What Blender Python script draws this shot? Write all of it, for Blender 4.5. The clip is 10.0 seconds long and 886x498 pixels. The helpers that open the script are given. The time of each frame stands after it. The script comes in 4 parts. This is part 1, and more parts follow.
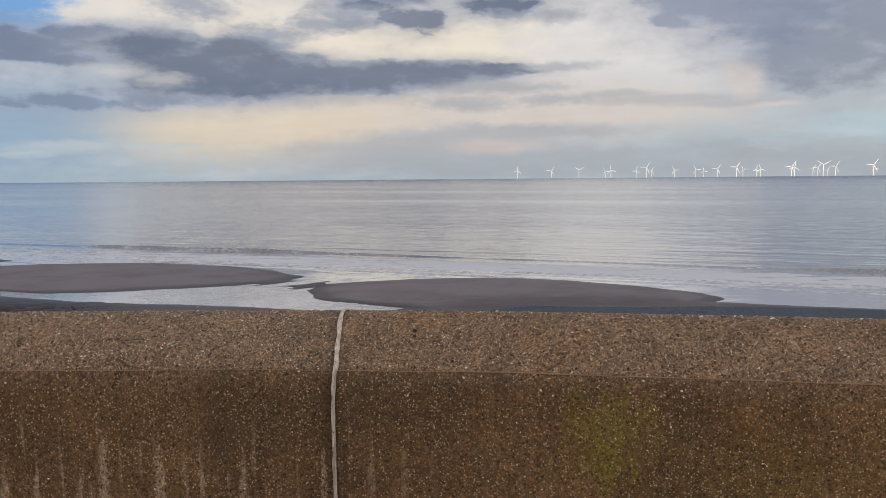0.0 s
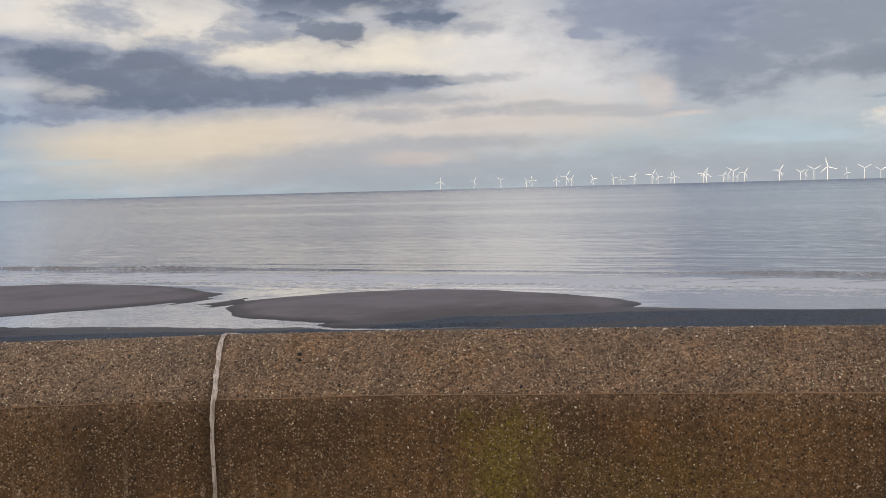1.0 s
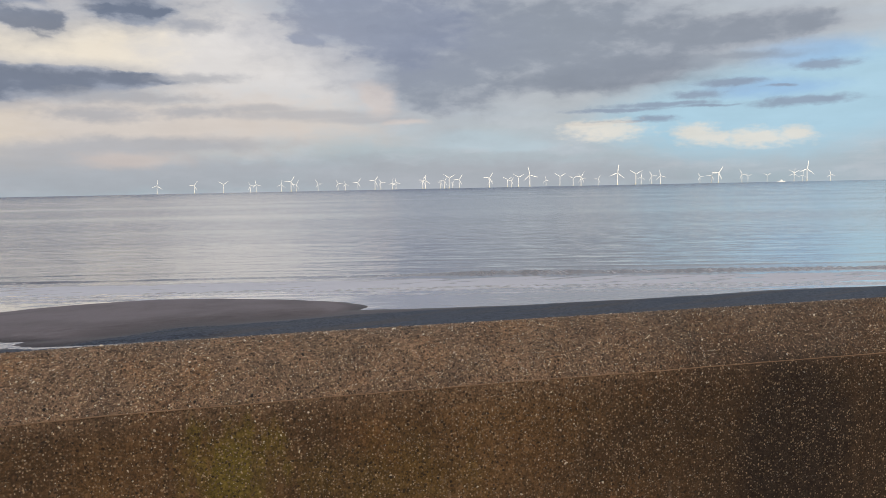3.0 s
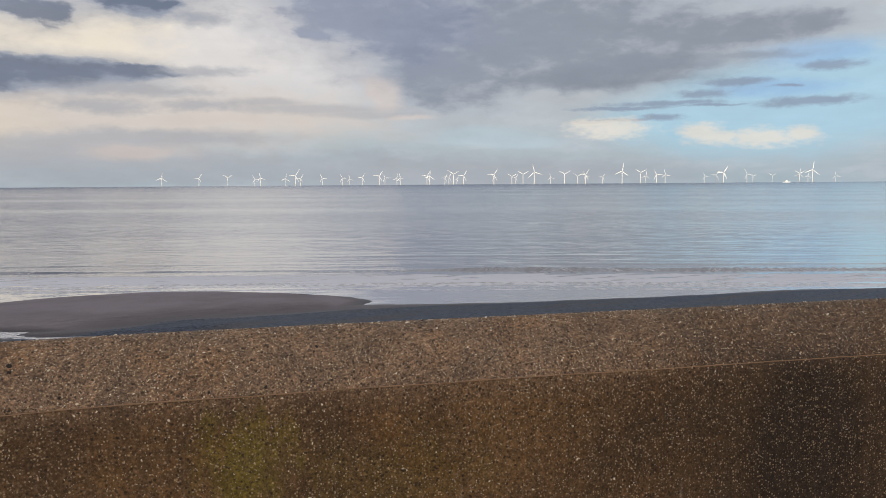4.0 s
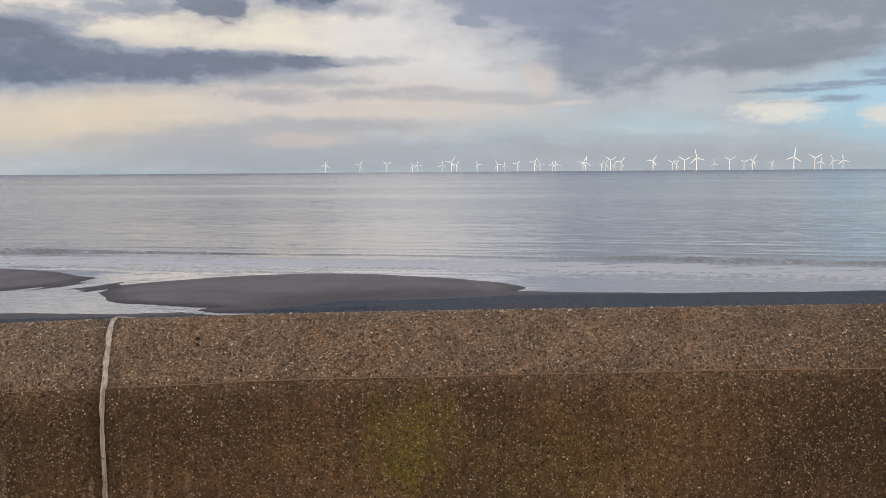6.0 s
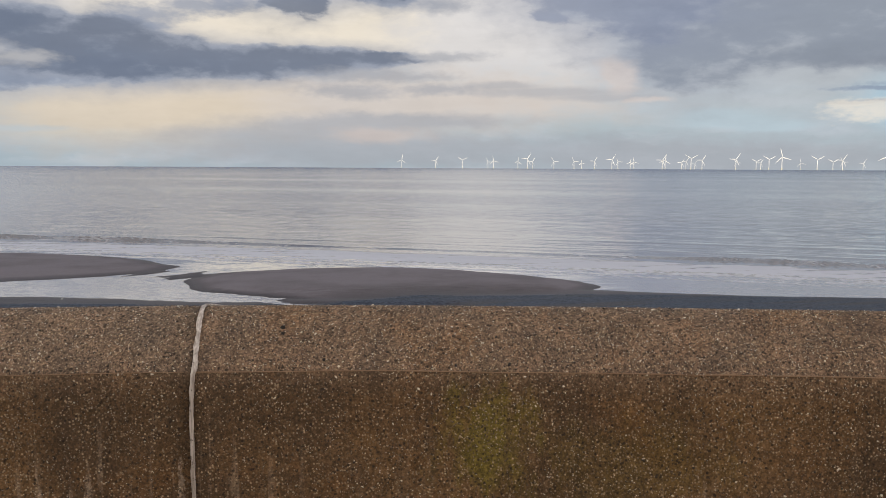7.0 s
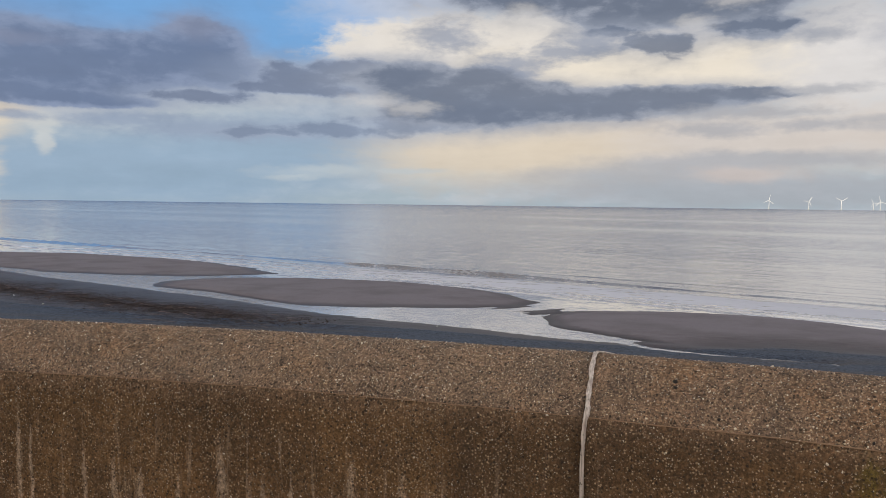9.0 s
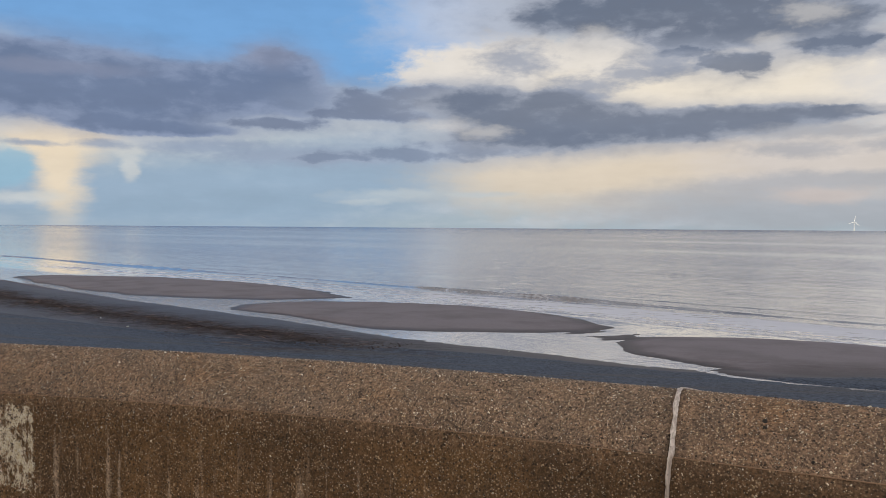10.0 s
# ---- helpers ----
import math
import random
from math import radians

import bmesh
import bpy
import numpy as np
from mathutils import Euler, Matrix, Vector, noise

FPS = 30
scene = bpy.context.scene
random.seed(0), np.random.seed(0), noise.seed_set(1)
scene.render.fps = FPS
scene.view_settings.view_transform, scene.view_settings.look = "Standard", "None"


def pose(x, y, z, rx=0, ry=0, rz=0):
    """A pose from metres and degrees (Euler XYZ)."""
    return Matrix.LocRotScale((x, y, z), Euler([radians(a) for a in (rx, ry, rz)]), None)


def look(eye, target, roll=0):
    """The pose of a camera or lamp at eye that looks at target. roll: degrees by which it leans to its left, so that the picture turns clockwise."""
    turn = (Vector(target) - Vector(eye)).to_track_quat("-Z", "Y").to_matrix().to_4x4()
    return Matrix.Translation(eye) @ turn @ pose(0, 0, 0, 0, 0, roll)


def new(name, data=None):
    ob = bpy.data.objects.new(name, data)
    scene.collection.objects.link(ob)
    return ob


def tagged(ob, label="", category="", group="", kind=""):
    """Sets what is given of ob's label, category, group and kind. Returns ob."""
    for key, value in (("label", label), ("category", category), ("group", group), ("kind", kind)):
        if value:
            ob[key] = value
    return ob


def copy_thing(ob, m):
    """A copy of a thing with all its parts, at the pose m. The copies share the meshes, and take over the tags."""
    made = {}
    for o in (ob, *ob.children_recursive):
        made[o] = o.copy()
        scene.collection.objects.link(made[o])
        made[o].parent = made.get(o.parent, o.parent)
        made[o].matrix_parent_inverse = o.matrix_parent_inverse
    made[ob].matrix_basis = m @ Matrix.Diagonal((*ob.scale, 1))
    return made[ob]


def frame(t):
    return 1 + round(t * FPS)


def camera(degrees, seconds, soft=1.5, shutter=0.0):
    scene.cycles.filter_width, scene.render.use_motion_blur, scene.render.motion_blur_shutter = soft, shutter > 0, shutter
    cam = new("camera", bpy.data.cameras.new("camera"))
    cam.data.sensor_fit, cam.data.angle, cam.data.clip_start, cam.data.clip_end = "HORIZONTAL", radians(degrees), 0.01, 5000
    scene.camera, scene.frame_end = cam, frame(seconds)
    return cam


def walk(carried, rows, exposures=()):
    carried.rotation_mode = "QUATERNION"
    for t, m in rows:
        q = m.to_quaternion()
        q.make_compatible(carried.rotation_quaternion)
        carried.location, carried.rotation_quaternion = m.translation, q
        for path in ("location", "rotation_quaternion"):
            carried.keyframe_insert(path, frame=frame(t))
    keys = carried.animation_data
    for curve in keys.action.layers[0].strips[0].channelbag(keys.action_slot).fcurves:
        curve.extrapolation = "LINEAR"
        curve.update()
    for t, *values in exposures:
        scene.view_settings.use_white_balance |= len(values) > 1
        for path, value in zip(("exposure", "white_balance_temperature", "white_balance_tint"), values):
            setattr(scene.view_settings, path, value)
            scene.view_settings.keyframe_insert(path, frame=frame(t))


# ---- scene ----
cam = camera(57.2, 10.0, soft=0.75)
PATH = [
    (0, (0.012, 0.078, 1.585), (0.001, 2.071, 1.412), -0.5),
    (0.5, (0.077, 0.144, 1.589), (0.175, 2.134, 1.418), -1.2),
    (1, (0.169, 0.217, 1.59), (0.343, 2.204, 1.442), -1.5),
    (1.5, (0.234, 0.259, 1.582), (0.562, 2.227, 1.445), -1.9),
    (2, (0.208, 0.243, 1.588), (0.746, 2.164, 1.447), -1.8),
    (2.5, (0.179, 0.24, 1.587), (0.885, 2.106, 1.441), -1.6),
    (2.7, (0.174, 0.24, 1.584), (0.93, 2.086, 1.436), -1.5),
    (3.25, (0.152, 0.253, 1.58), (0.992, 2.062, 1.427), -0.95),
    (3.8, (0.133, 0.263, 1.575), (0.955, 2.079, 1.417), -0.5),
    (4, (0.123, 0.266, 1.574), (0.932, 2.088, 1.414), -0.4),
    (4.5, (0.118, 0.262, 1.579), (0.849, 2.116, 1.412), -0.2),
    (5, (0.102, 0.28, 1.572), (0.734, 2.169, 1.396), -0.2),
    (5.5, (0.093, 0.289, 1.575), (0.629, 2.207, 1.392), -0.4),
    (6.8, (0.077, 0.284, 1.567), (0.391, 2.249, 1.367), 0.1),
    (7, (0.059, 0.287, 1.569), (0.331, 2.258, 1.369), 0.3),
    (7.5, (0.03, 0.284, 1.571), (0.125, 2.272, 1.38), 0.6),
    (8, (-0.022, 0.275, 1.584), (-0.161, 2.263, 1.414), 0.7),
    (8.5, (-0.056, 0.266, 1.592), (-0.44, 2.223, 1.45), 0.7),
    (9, (-0.092, 0.254, 1.612), (-0.671, 2.165, 1.502), 0.7),
    (9.5, (-0.126, 0.255, 1.628), (-0.822, 2.128, 1.549), 0.7),
    (10, (-0.123, 0.253, 1.651), (-0.868, 2.108, 1.597), 0.4),
]
walk(cam, [(t, look(eye, target, roll)) for t, eye, target, roll in PATH])

# ---- world, sun ----
SEA = -3.0


def lin(r, g, b, k=1.0):
    return tuple(k * ((c / 255 + 0.055) / 1.055) ** 2.4 for c in (r, g, b)) + (1.0,)


class Nodes:
    """Short hand for a node tree."""

    def __init__(self, tree):
        self.tree, self.links = tree, tree.links

    def add(self, kind):
        return self.tree.nodes.new(kind)

    def put(self, socket, value):
        if isinstance(value, bpy.types.NodeSocket):
            self.links.new(value, socket)
        elif value is not None:
            socket.default_value = value

    def math(self, op, a, b=None, c=None, clamp=False):
        n = self.add("ShaderNodeMath")
        n.operation, n.use_clamp = op, clamp
        for s, v in zip(n.inputs, (a, b, c)):
            self.put(s, v)
        return n.outputs[0]

    def vec(self, op, a, b=None, scale=None):
        n = self.add("ShaderNodeVectorMath")
        n.operation = op
        self.put(n.inputs[0], a)
        self.put(n.inputs[1], b)
        if scale is not None:
            self.put(n.inputs["Scale"], scale)
        return n.outputs["Value"] if op in ("LENGTH", "DOT_PRODUCT") else n.outputs[0]

    def noise(self, p, scale, detail=4.0, rough=0.55, color=False):
        n = self.add("ShaderNodeTexNoise")
        self.put(n.inputs["Vector"], p)
        n.inputs["Scale"].default_value, n.inputs["Detail"].default_value, n.inputs["Roughness"].default_value = scale, detail, rough
        return n.outputs["Color" if color else "Fac"]

    def cells(self, p, scale, out="Distance", feature="F1"):
        n = self.add("ShaderNodeTexVoronoi")
        n.feature = feature
        self.put(n.inputs["Vector"], p)
        n.inputs["Scale"].default_value = scale
        return n.outputs[out]

    def ramp(self, v, a, b, lo=0.0, hi=1.0, smooth=True):
        n = self.add("ShaderNodeMapRange")
        n.interpolation_type = "SMOOTHSTEP" if smooth else "LINEAR"
        self.put(n.inputs[0], v)
        for s, x in zip(n.inputs[1:5], (a, b, lo, hi)):
            s.default_value = x
        return n.outputs[0]

    def mix(self, f, a, b, blend="MIX"):
        n = self.add("ShaderNodeMix")
        n.data_type, n.blend_type = "RGBA", blend
        self.put(n.inputs[0], f)
        self.put(n.inputs[6], a)
        self.put(n.inputs[7], b)
        return n.outputs[2]

    def bump(self, h, strength, distance, normal=None):
        n = self.add("ShaderNodeBump")
        self.put(n.inputs["Height"], h)
        n.inputs["Strength"].default_value, n.inputs["Distance"].default_value = strength, distance
        self.put(n.inputs["Normal"], normal)
        return n.outputs[0]

    def split(self, p):
        n = self.add("ShaderNodeSeparateXYZ")
        self.put(n.inputs[0], p)
        return n.outputs

    def join(self, x, y, z=0.0):
        n = self.add("ShaderNodeCombineXYZ")
        for s, v in zip(n.inputs, (x, y, z)):
            self.put(s, v)
        return n.outputs[0]


SUN_EL, SUN_AZ = 11.0, 205.0
SKY = 10.0  # cloud radiance over the sky texture's scale (background strength 0.1)


def cloudy_sky():
    world = bpy.data.worlds.new("sky")
    scene.world = world
    world.use_nodes = True
    world.node_tree.nodes.clear()
    g = Nodes(world.node_tree)
    way = g.add("ShaderNodeTexCoord").outputs["Generated"]
    x, y, z = g.split(way)
    az = g.math("MULTIPLY", g.math("ARCTAN2", x, y), 57.2958)
    el = g.math("MULTIPLY", g.math("ARCSINE", z), 57.2958)
    p = g.join(az, el)
    # drifts: broad and fine warps, longer along the horizon than up
    wide = g.vec("MULTIPLY", p, (0.09, 0.22, 1))
    warp = g.vec("MULTIPLY", g.vec("SUBTRACT", g.noise(wide, 1.0, 3, 0.5, True), (0.5, 0.5, 0.5)), (2.2, 0.7, 0))
    small = g.vec("MULTIPLY", g.vec("SUBTRACT", g.noise(g.vec("MULTIPLY", p, (0.4, 0.9, 1)), 1.0, 4, 0.6, True), (0.5, 0.5, 0.5)), (2.0, 0.8, 0))
    q = g.vec("ADD", g.vec("ADD", p, warp), small)
    billow = g.noise(g.vec("ADD", g.vec("MULTIPLY", p, (0.38, 0.80, 1)), g.vec("SCALE", small, scale=0.25)), 1.0, 6, 0.55)
    shred = g.noise(g.vec("MULTIPLY", q, (1.1, 2.1, 1)), 1.0, 5, 0.55)
    ragged = g.math("MULTIPLY_ADD", g.math("SUBTRACT", shred, 0.5), 0.7, g.math("MULTIPLY", g.math("SUBTRACT", billow, 0.5), 2.4))
    streaks = g.noise(g.vec("MULTIPLY", p, (0.07, 0.55, 1)), 1.0, 5, 0.55)

    tear = g.noise(g.vec("MULTIPLY", p, (1.4, 3.4, 1)), 1.0, 4, 0.55)

    def field(spots, vector):
        best = None
        for a, e, ra, re in spots:
            d = g.vec("LENGTH", g.vec("DIVIDE", g.vec("SUBTRACT", vector, (a, e, 0)), (ra, re, 1)))
            best = d if best is None else g.math("SMOOTH_MIN", best, d, 0.35)
        return best

    def over(sky, spots, colour, soft, density=1.0, rag=0.6, vector=None, core=None, torn=0.0):
        d = g.math("MULTIPLY_ADD", ragged, rag, field(spots, vector or q))
        if torn:
            d = g.math("MULTIPLY_ADD", g.math("SUBTRACT", tear, 0.5), torn, d)
        body = g.ramp(d, 1.0 + soft / 2, 1.0 - soft / 2)
        if core:
            body = g.math("MAXIMUM", body, g.ramp(d, 1.0 + soft * 1.5, 1.0 - soft / 2, 0.0, 0.55))
        m = g.math("MULTIPLY", body, density)
        c = lin(*colour, SKY)
        if core:
            c = g.mix(g.ramp(g.math("MULTIPLY_ADD", ragged, -0.8, g.ramp(d, 1.1, 0.3)), 0.0, 1.0), lin(*colour, SKY), lin(*core, SKY))
        return g.mix(m, sky, c)

    clear = g.add("ShaderNodeTexSky")
    clear.sky_type, clear.sun_disc = "NISHITA", False
    clear.sun_elevation, clear.sun_rotation = radians(SUN_EL), radians(SUN_AZ)
    clear.air_density, clear.dust_density, clear.ozone_density = 1.0, 0.6, 1.6
    sky = g.mix(1.0, clear.outputs[0], (1.0, 1.0, 1.0, 1), "MULTIPLY")
    # high thin cloud over most of the sky, thinner where the blue shows
    veil = g.mix(g.ramp(el, 0.0, 7.0), lin(166, 182, 192, SKY), lin(196, 200, 204, SKY))
    veil = g.mix(g.math("MULTIPLY", g.ramp(streaks, 0.35, 0.7), 0.5), veil, lin(176, 186, 198, SKY))
    sky = g.mix(g.ramp(el, -4, 16, 0.97, 0.9), sky, veil)
    far = g.ramp(g.math("MULTIPLY_ADD", ragged, 0.5, g.math("MULTIPLY", el, 0.05)), 0.75, 1.3)
    sky = g.mix(g.math("MULTIPLY", far, 0.8), sky, lin(150, 158, 172, SKY))
    thin = g.ramp(g.noise(g.vec("MULTIPLY", q, (0.16, 0.62, 1)), 1.0, 7, 0.6), 0.47, 0.66)
    sky = g.mix(g.math("MULTIPLY", thin, g.ramp(el, 18, 7, 0.0, 0.4)), sky, lin(198, 203, 210, SKY))
    loose = g.vec("ADD", p, g.vec("SCALE", small, scale=0.6))
    # blue patch high over the far coast
    blue = g.mix(0.8, clear.outputs[0], lin(118, 170, 226, SKY))
    m = g.ramp(g.math("MULTIPLY_ADD", ragged, 0.12, field([(-39.4, 16.10, 19.55, 6.53), (-27.3, 12.08, 6.64, 2.81)], q)), 1.2, 0.7)
    sky = g.mix(m, sky, blue)
    sky = over(sky, [(-20.2, 14.04, 5.91, 2.95)], (196, 205, 224), 1.2, 0.7, 0.5)
    # bright cloud in the middle
    sky = over(sky, [(-20.9, 10.28, 4.35, 1.14), (-18.2, 10.66, 6.68, 2.09), (-13.1, 10.22, 9.97, 3.02), (-4.1, 10.64, 11.74, 4.34), (4.3, 9.67, 11.66, 3.21)], (230, 223, 214), 0.5, 0.96, 0.5)
    sky = over(sky, [(-8.9, 9.17, 7.12, 1.50), (-1.3, 9.05, 6.58, 1.73), (-1.9, 8.97, 6.58, 1.38), (5.1, 9.70, 3.95, 2.15)], (237, 226, 208), 1.2, 0.75, 0.5)
    sky = over(sky, [(11.3, 8.82, 6.43, 4.07), (15.9, 8.15, 5.04, 2.64)], (220, 217, 216), 1.0, 0.9, 0.5)
    # low sky: pale warm in the middle, blue-grey towards the far coast
    sky = over(sky, [(-1.2, 4.30, 14.42, 2.21), (4.2, 4.57, 14.85, 1.85)], (214, 204, 196), 1.2, 0.9, 0.35)
    sky = over(sky, [(-38.7, 2.06, 15.05, 2.66), (-28.4, 3.59, 11.62, 2.35)], (147, 171, 194), 1.1, 0.88, 0.3)
    sky = over(sky, [(-15.0, 3.68, 7.02, 2.35), (-10.3, 3.66, 6.46, 2.24)], (222, 208, 188), 1.4, 0.9, 0.3)
    sky = over(sky, [(-25.2, 2.28, 3.76, 0.36), (-19.3, 2.29, 2.38, 0.20), (-26.8, 1.95, 2.37, 0.24)], (190, 199, 204), 1.4, 0.65, 0.8)
    sky = over(sky, [(0.6, 2.80, 6.78, 0.73), (-2.2, 2.09, 9.12, 0.75), (4.2, 3.19, 8.24, 0.52), (3.0, 1.21, 16.10, 1.27), (24.2, 0.80, 15.45, 1.34)], (170, 173, 180), 1.1, 0.75, 0.35)
    sky = over(sky, [(3.2, 2.25, 3.03, 0.52)], (204, 192, 186), 1.2, 0.7, 0.3)
    sky = over(sky, [(15.1, 5.18, 5.82, 0.35), (12.0, 5.61, 2.68, 0.27), (19.0, 4.81, 3.54, 0.27)], (180, 180, 184), 1.2, 0.7, 0.35, loose)
    # sunlit shower at the far end of the coast
    sky = over(sky, [(-47.0, 6.07, 5.53, 1.06), (-48.6, 5.55, 3.80, 1.05)], (214, 212, 208), 1.1, 0.8, 0.4)
    sky = over(sky, [(-47.0, 3.68, 1.43, 3.04), (-47.5, 5.26, 2.91, 1.20)], (238, 219, 190), 1.3, 0.85, 0.3)
    sky = over(sky, [(-42.9, 4.01, 0.69, 0.96), (-43.1, 5.03, 0.83, 0.51), (-48.9, 1.84, 1.89, 0.39)], (206, 208, 206), 1.0, 0.7, 0.5)
    sky = over(sky, [(-49.8, 3.68, 1.43, 1.19), (-52.3, 3.81, 2.66, 1.70)], (148, 186, 208), 0.7, 0.85, 0.4)
    # grey banks
    dark, edge = (114, 124, 143), (152, 159, 174)
    sky = over(sky, [(-33.1, 4.87, 5.70, 0.64), (-30.8, 4.64, 4.01, 0.41), (-37.9, 5.22, 3.79, 0.40), (-36.8, 5.53, 2.98, 0.23), (-44.6, 5.22, 1.55, 0.22), (-48.6, 5.10, 1.64, 0.16)], (148, 162, 184), 1.5, 0.76, 0.44, loose, None, 1.1)
    sky = over(sky, [(-49.2, 9.14, 10.30, 2.66), (-42.9, 8.57, 8.60, 2.45), (-36.8, 9.09, 5.91, 1.93), (-33.5, 9.99, 3.42, 2.17), (-31.5, 8.74, 3.08, 1.37), (-40.8, 6.49, 4.96, 0.59), (-44.0, 6.70, 4.09, 0.87)], (134, 148, 176), 0.4, 0.97, 0.11, None, (109, 125, 155))
    sky = over(sky, [(-47.3, 9.90, 4.85, 0.41), (-33.8, 11.47, 1.74, 0.81)], (140, 146, 168), 1.3, 0.5, 0.4)
    sky = over(sky, [(-33.1, 6.98, 3.82, 0.50), (-28.4, 7.68, 3.52, 0.50), (-26.5, 8.45, 4.33, 1.23), (-23.5, 9.38, 3.56, 0.61), (-21.3, 8.74, 3.17, 0.93), (-24.5, 7.63, 3.17, 0.58)], (150, 162, 184), 0.8, 0.95, 0.45, None, (120, 132, 156))
    sky = over(sky, [(-18.9, 5.56, 6.31, 0.74), (-15.0, 6.02, 5.46, 0.78), (-24.5, 4.98, 5.93, 0.59), (-29.2, 4.71, 4.29, 0.31)], (156, 168, 188), 1.0, 0.9, 0.4, None, (130, 143, 166))
    sky = over(sky, [(-18.9, 8.63, 5.13, 1.31), (-14.0, 8.79, 2.96, 1.03), (-16.6, 7.66, 5.88, 1.24), (-13.4, 6.94, 6.38, 1.16), (-13.4, 7.86, 5.80, 1.15), (-17.3, 6.58, 4.33, 0.78), (-8.5, 6.94, 7.10, 1.33), (-2.3, 7.20, 6.67, 1.10), (1.5, 7.30, 4.34, 0.57), (4.4, 7.43, 2.39, 0.21), (-14.6, 6.18, 6.61, 1.01), (-5.5, 6.87, 4.67, 1.09), (-0.6, 7.23, 4.38, 0.88), (3.6, 7.59, 2.48, 0.33)], edge, 0.45, 0.96, 0.12, None, dark)
    sky = over(sky, [(2.5, 6.25, 4.16, 0.43), (7.8, 10.90, 1.47, 0.43), (-5.9, 10.62, 1.85, 0.33), (1.7, 5.17, 3.01, 0.49), (7.9, 7.55, 2.56, 0.33), (5.0, 6.18, 3.25, 0.33), (7.5, 5.38, 2.56, 0.34)], (168, 170, 177), 1.5, 0.71, 0.5, loose, None, 1.1)
    sky = over(sky, [(-7.4, 14.60, 10.65, 1.96), (-12.7, 14.47, 4.23, 1.53), (-1.7, 13.16, 5.56, 1.54), (-4.8, 12.30, 3.25, 0.72), (1.7, 13.39, 5.64, 2.11), (4.0, 11.65, 2.56, 0.88), (-6.0, 18.15, 15.06, 3.40), (-4.1, 12.73, 4.66, 0.86)], edge, 0.5, 0.96, 0.24, None, (103, 114, 134))
    sky = over(sky, [(-2.9, 10.72, 2.34, 0.86), (-1.6, 10.93, 1.81, 0.93), (-5.2, 11.78, 2.18, 0.58), (3.3, 11.65, 3.87, 0.63)], edge, 1.0, 0.9, 0.7, None, dark)
    sky = over(sky, [(-11.7, 9.81, 2.30, 0.57), (-9.1, 10.41, 2.43, 0.61), (-6.7, 11.05, 2.37, 0.66), (-7.2, 10.64, 1.28, 0.50), (-16.8, 11.48, 2.17, 1.02), (-11.1, 9.04, 0.79, 0.28)], (150, 158, 175), 1.5, 0.81, 0.66, loose, None, 1.1)
    sky = over(sky, [(0.0, 12.02, 1.18, 0.47), (2.4, 13.67, 1.74, 0.61), (-21.7, 7.11, 1.75, 0.43), (-18.9, 6.62, 1.37, 0.41), (-11.2, 12.96, 1.14, 0.55)], (214, 210, 206), 1.5, 0.5, 0.88, loose, None, 1.1)
    # the clear strip to the south and the broad grey sheet over it
    sky = over(sky, [(45.5, 4.77, 8.85, 3.01), (50.8, 5.71, 6.58, 3.02), (42.1, 4.17, 6.89, 1.82)], (172, 206, 224), 0.8, 0.95, 0.2)
    sky = over(sky, [(48.3, 8.24, 3.44, 0.88), (45.8, 5.99, 3.92, 0.56)], (150, 186, 224), 1.3, 0.7, 0.4)
    sky = over(sky, [(26.7, 3.29, 3.33, 0.66), (29.2, 2.88, 2.72, 0.35)], (184, 201, 210), 1.0, 0.7, 0.4)
    sky = over(sky, [(31.1, 9.88, 11.64, 3.86), (24.5, 7.77, 5.08, 2.95), (34.5, 7.63, 7.05, 1.48), (41.3, 9.58, 6.56, 1.20), (45.7, 9.96, 4.88, 1.09), (34.4, 15.75, 18.57, 4.08)], (166, 172, 182), 0.5, 0.95, 0.22, None, (143, 151, 164))
    sky = over(sky, [(17.9, 11.88, 5.04, 2.19), (21.8, 10.79, 5.07, 2.59), (15.4, 10.31, 1.55, 0.44)], (146, 154, 173), 0.8, 0.85, 0.5, None, (139, 148, 169))
    sky = over(sky, [(35.6, 7.14, 5.53, 0.81), (40.0, 7.88, 4.93, 0.58), (44.1, 8.18, 3.67, 0.31), (38.2, 6.83, 2.88, 0.26)], (140, 148, 161), 1.2, 0.7, 0.3)
    sky = over(sky, [(19.9, 6.27, 1.18, 1.15), (21.8, 4.61, 1.58, 0.23)], (216, 204, 198), 1.2, 0.6, 0.6)
    sky = over(sky, [(36.4, 5.04, 2.96, 0.14), (39.5, 5.28, 3.68, 0.17), (41.4, 5.79, 1.60, 0.30), (42.1, 5.08, 1.98, 0.10), (43.6, 6.48, 2.02, 0.20), (46.7, 6.11, 0.89, 0.10), (48.1, 5.08, 2.90, 0.29), (36.4, 4.22, 2.96, 0.10), (34.2, 4.11, 1.30, 0.09), (38.9, 4.34, 1.32, 0.21), (49.2, 7.26, 1.77, 0.28)], (142, 155, 175), 1.1, 0.81, 0.39, loose, None, 1.1)
    sky = over(sky, [(35.7, 3.63, 2.39, 0.62), (34.6, 4.03, 1.93, 0.28), (41.5, 3.35, 1.14, 0.51), (42.5, 2.89, 1.78, 0.37), (45.4, 2.89, 2.33, 0.56), (47.5, 3.04, 1.10, 0.39)], (232, 225, 213), 1.3, 0.78, 0.8, loose, None, 1.5)
    # the low sun's own side of the sky, bright through the cloud
    sa, se = radians(SUN_AZ), radians(SUN_EL)
    near = g.vec("DOT_PRODUCT", way, (math.sin(sa) * math.cos(se), math.cos(sa) * math.cos(se), math.sin(se)))
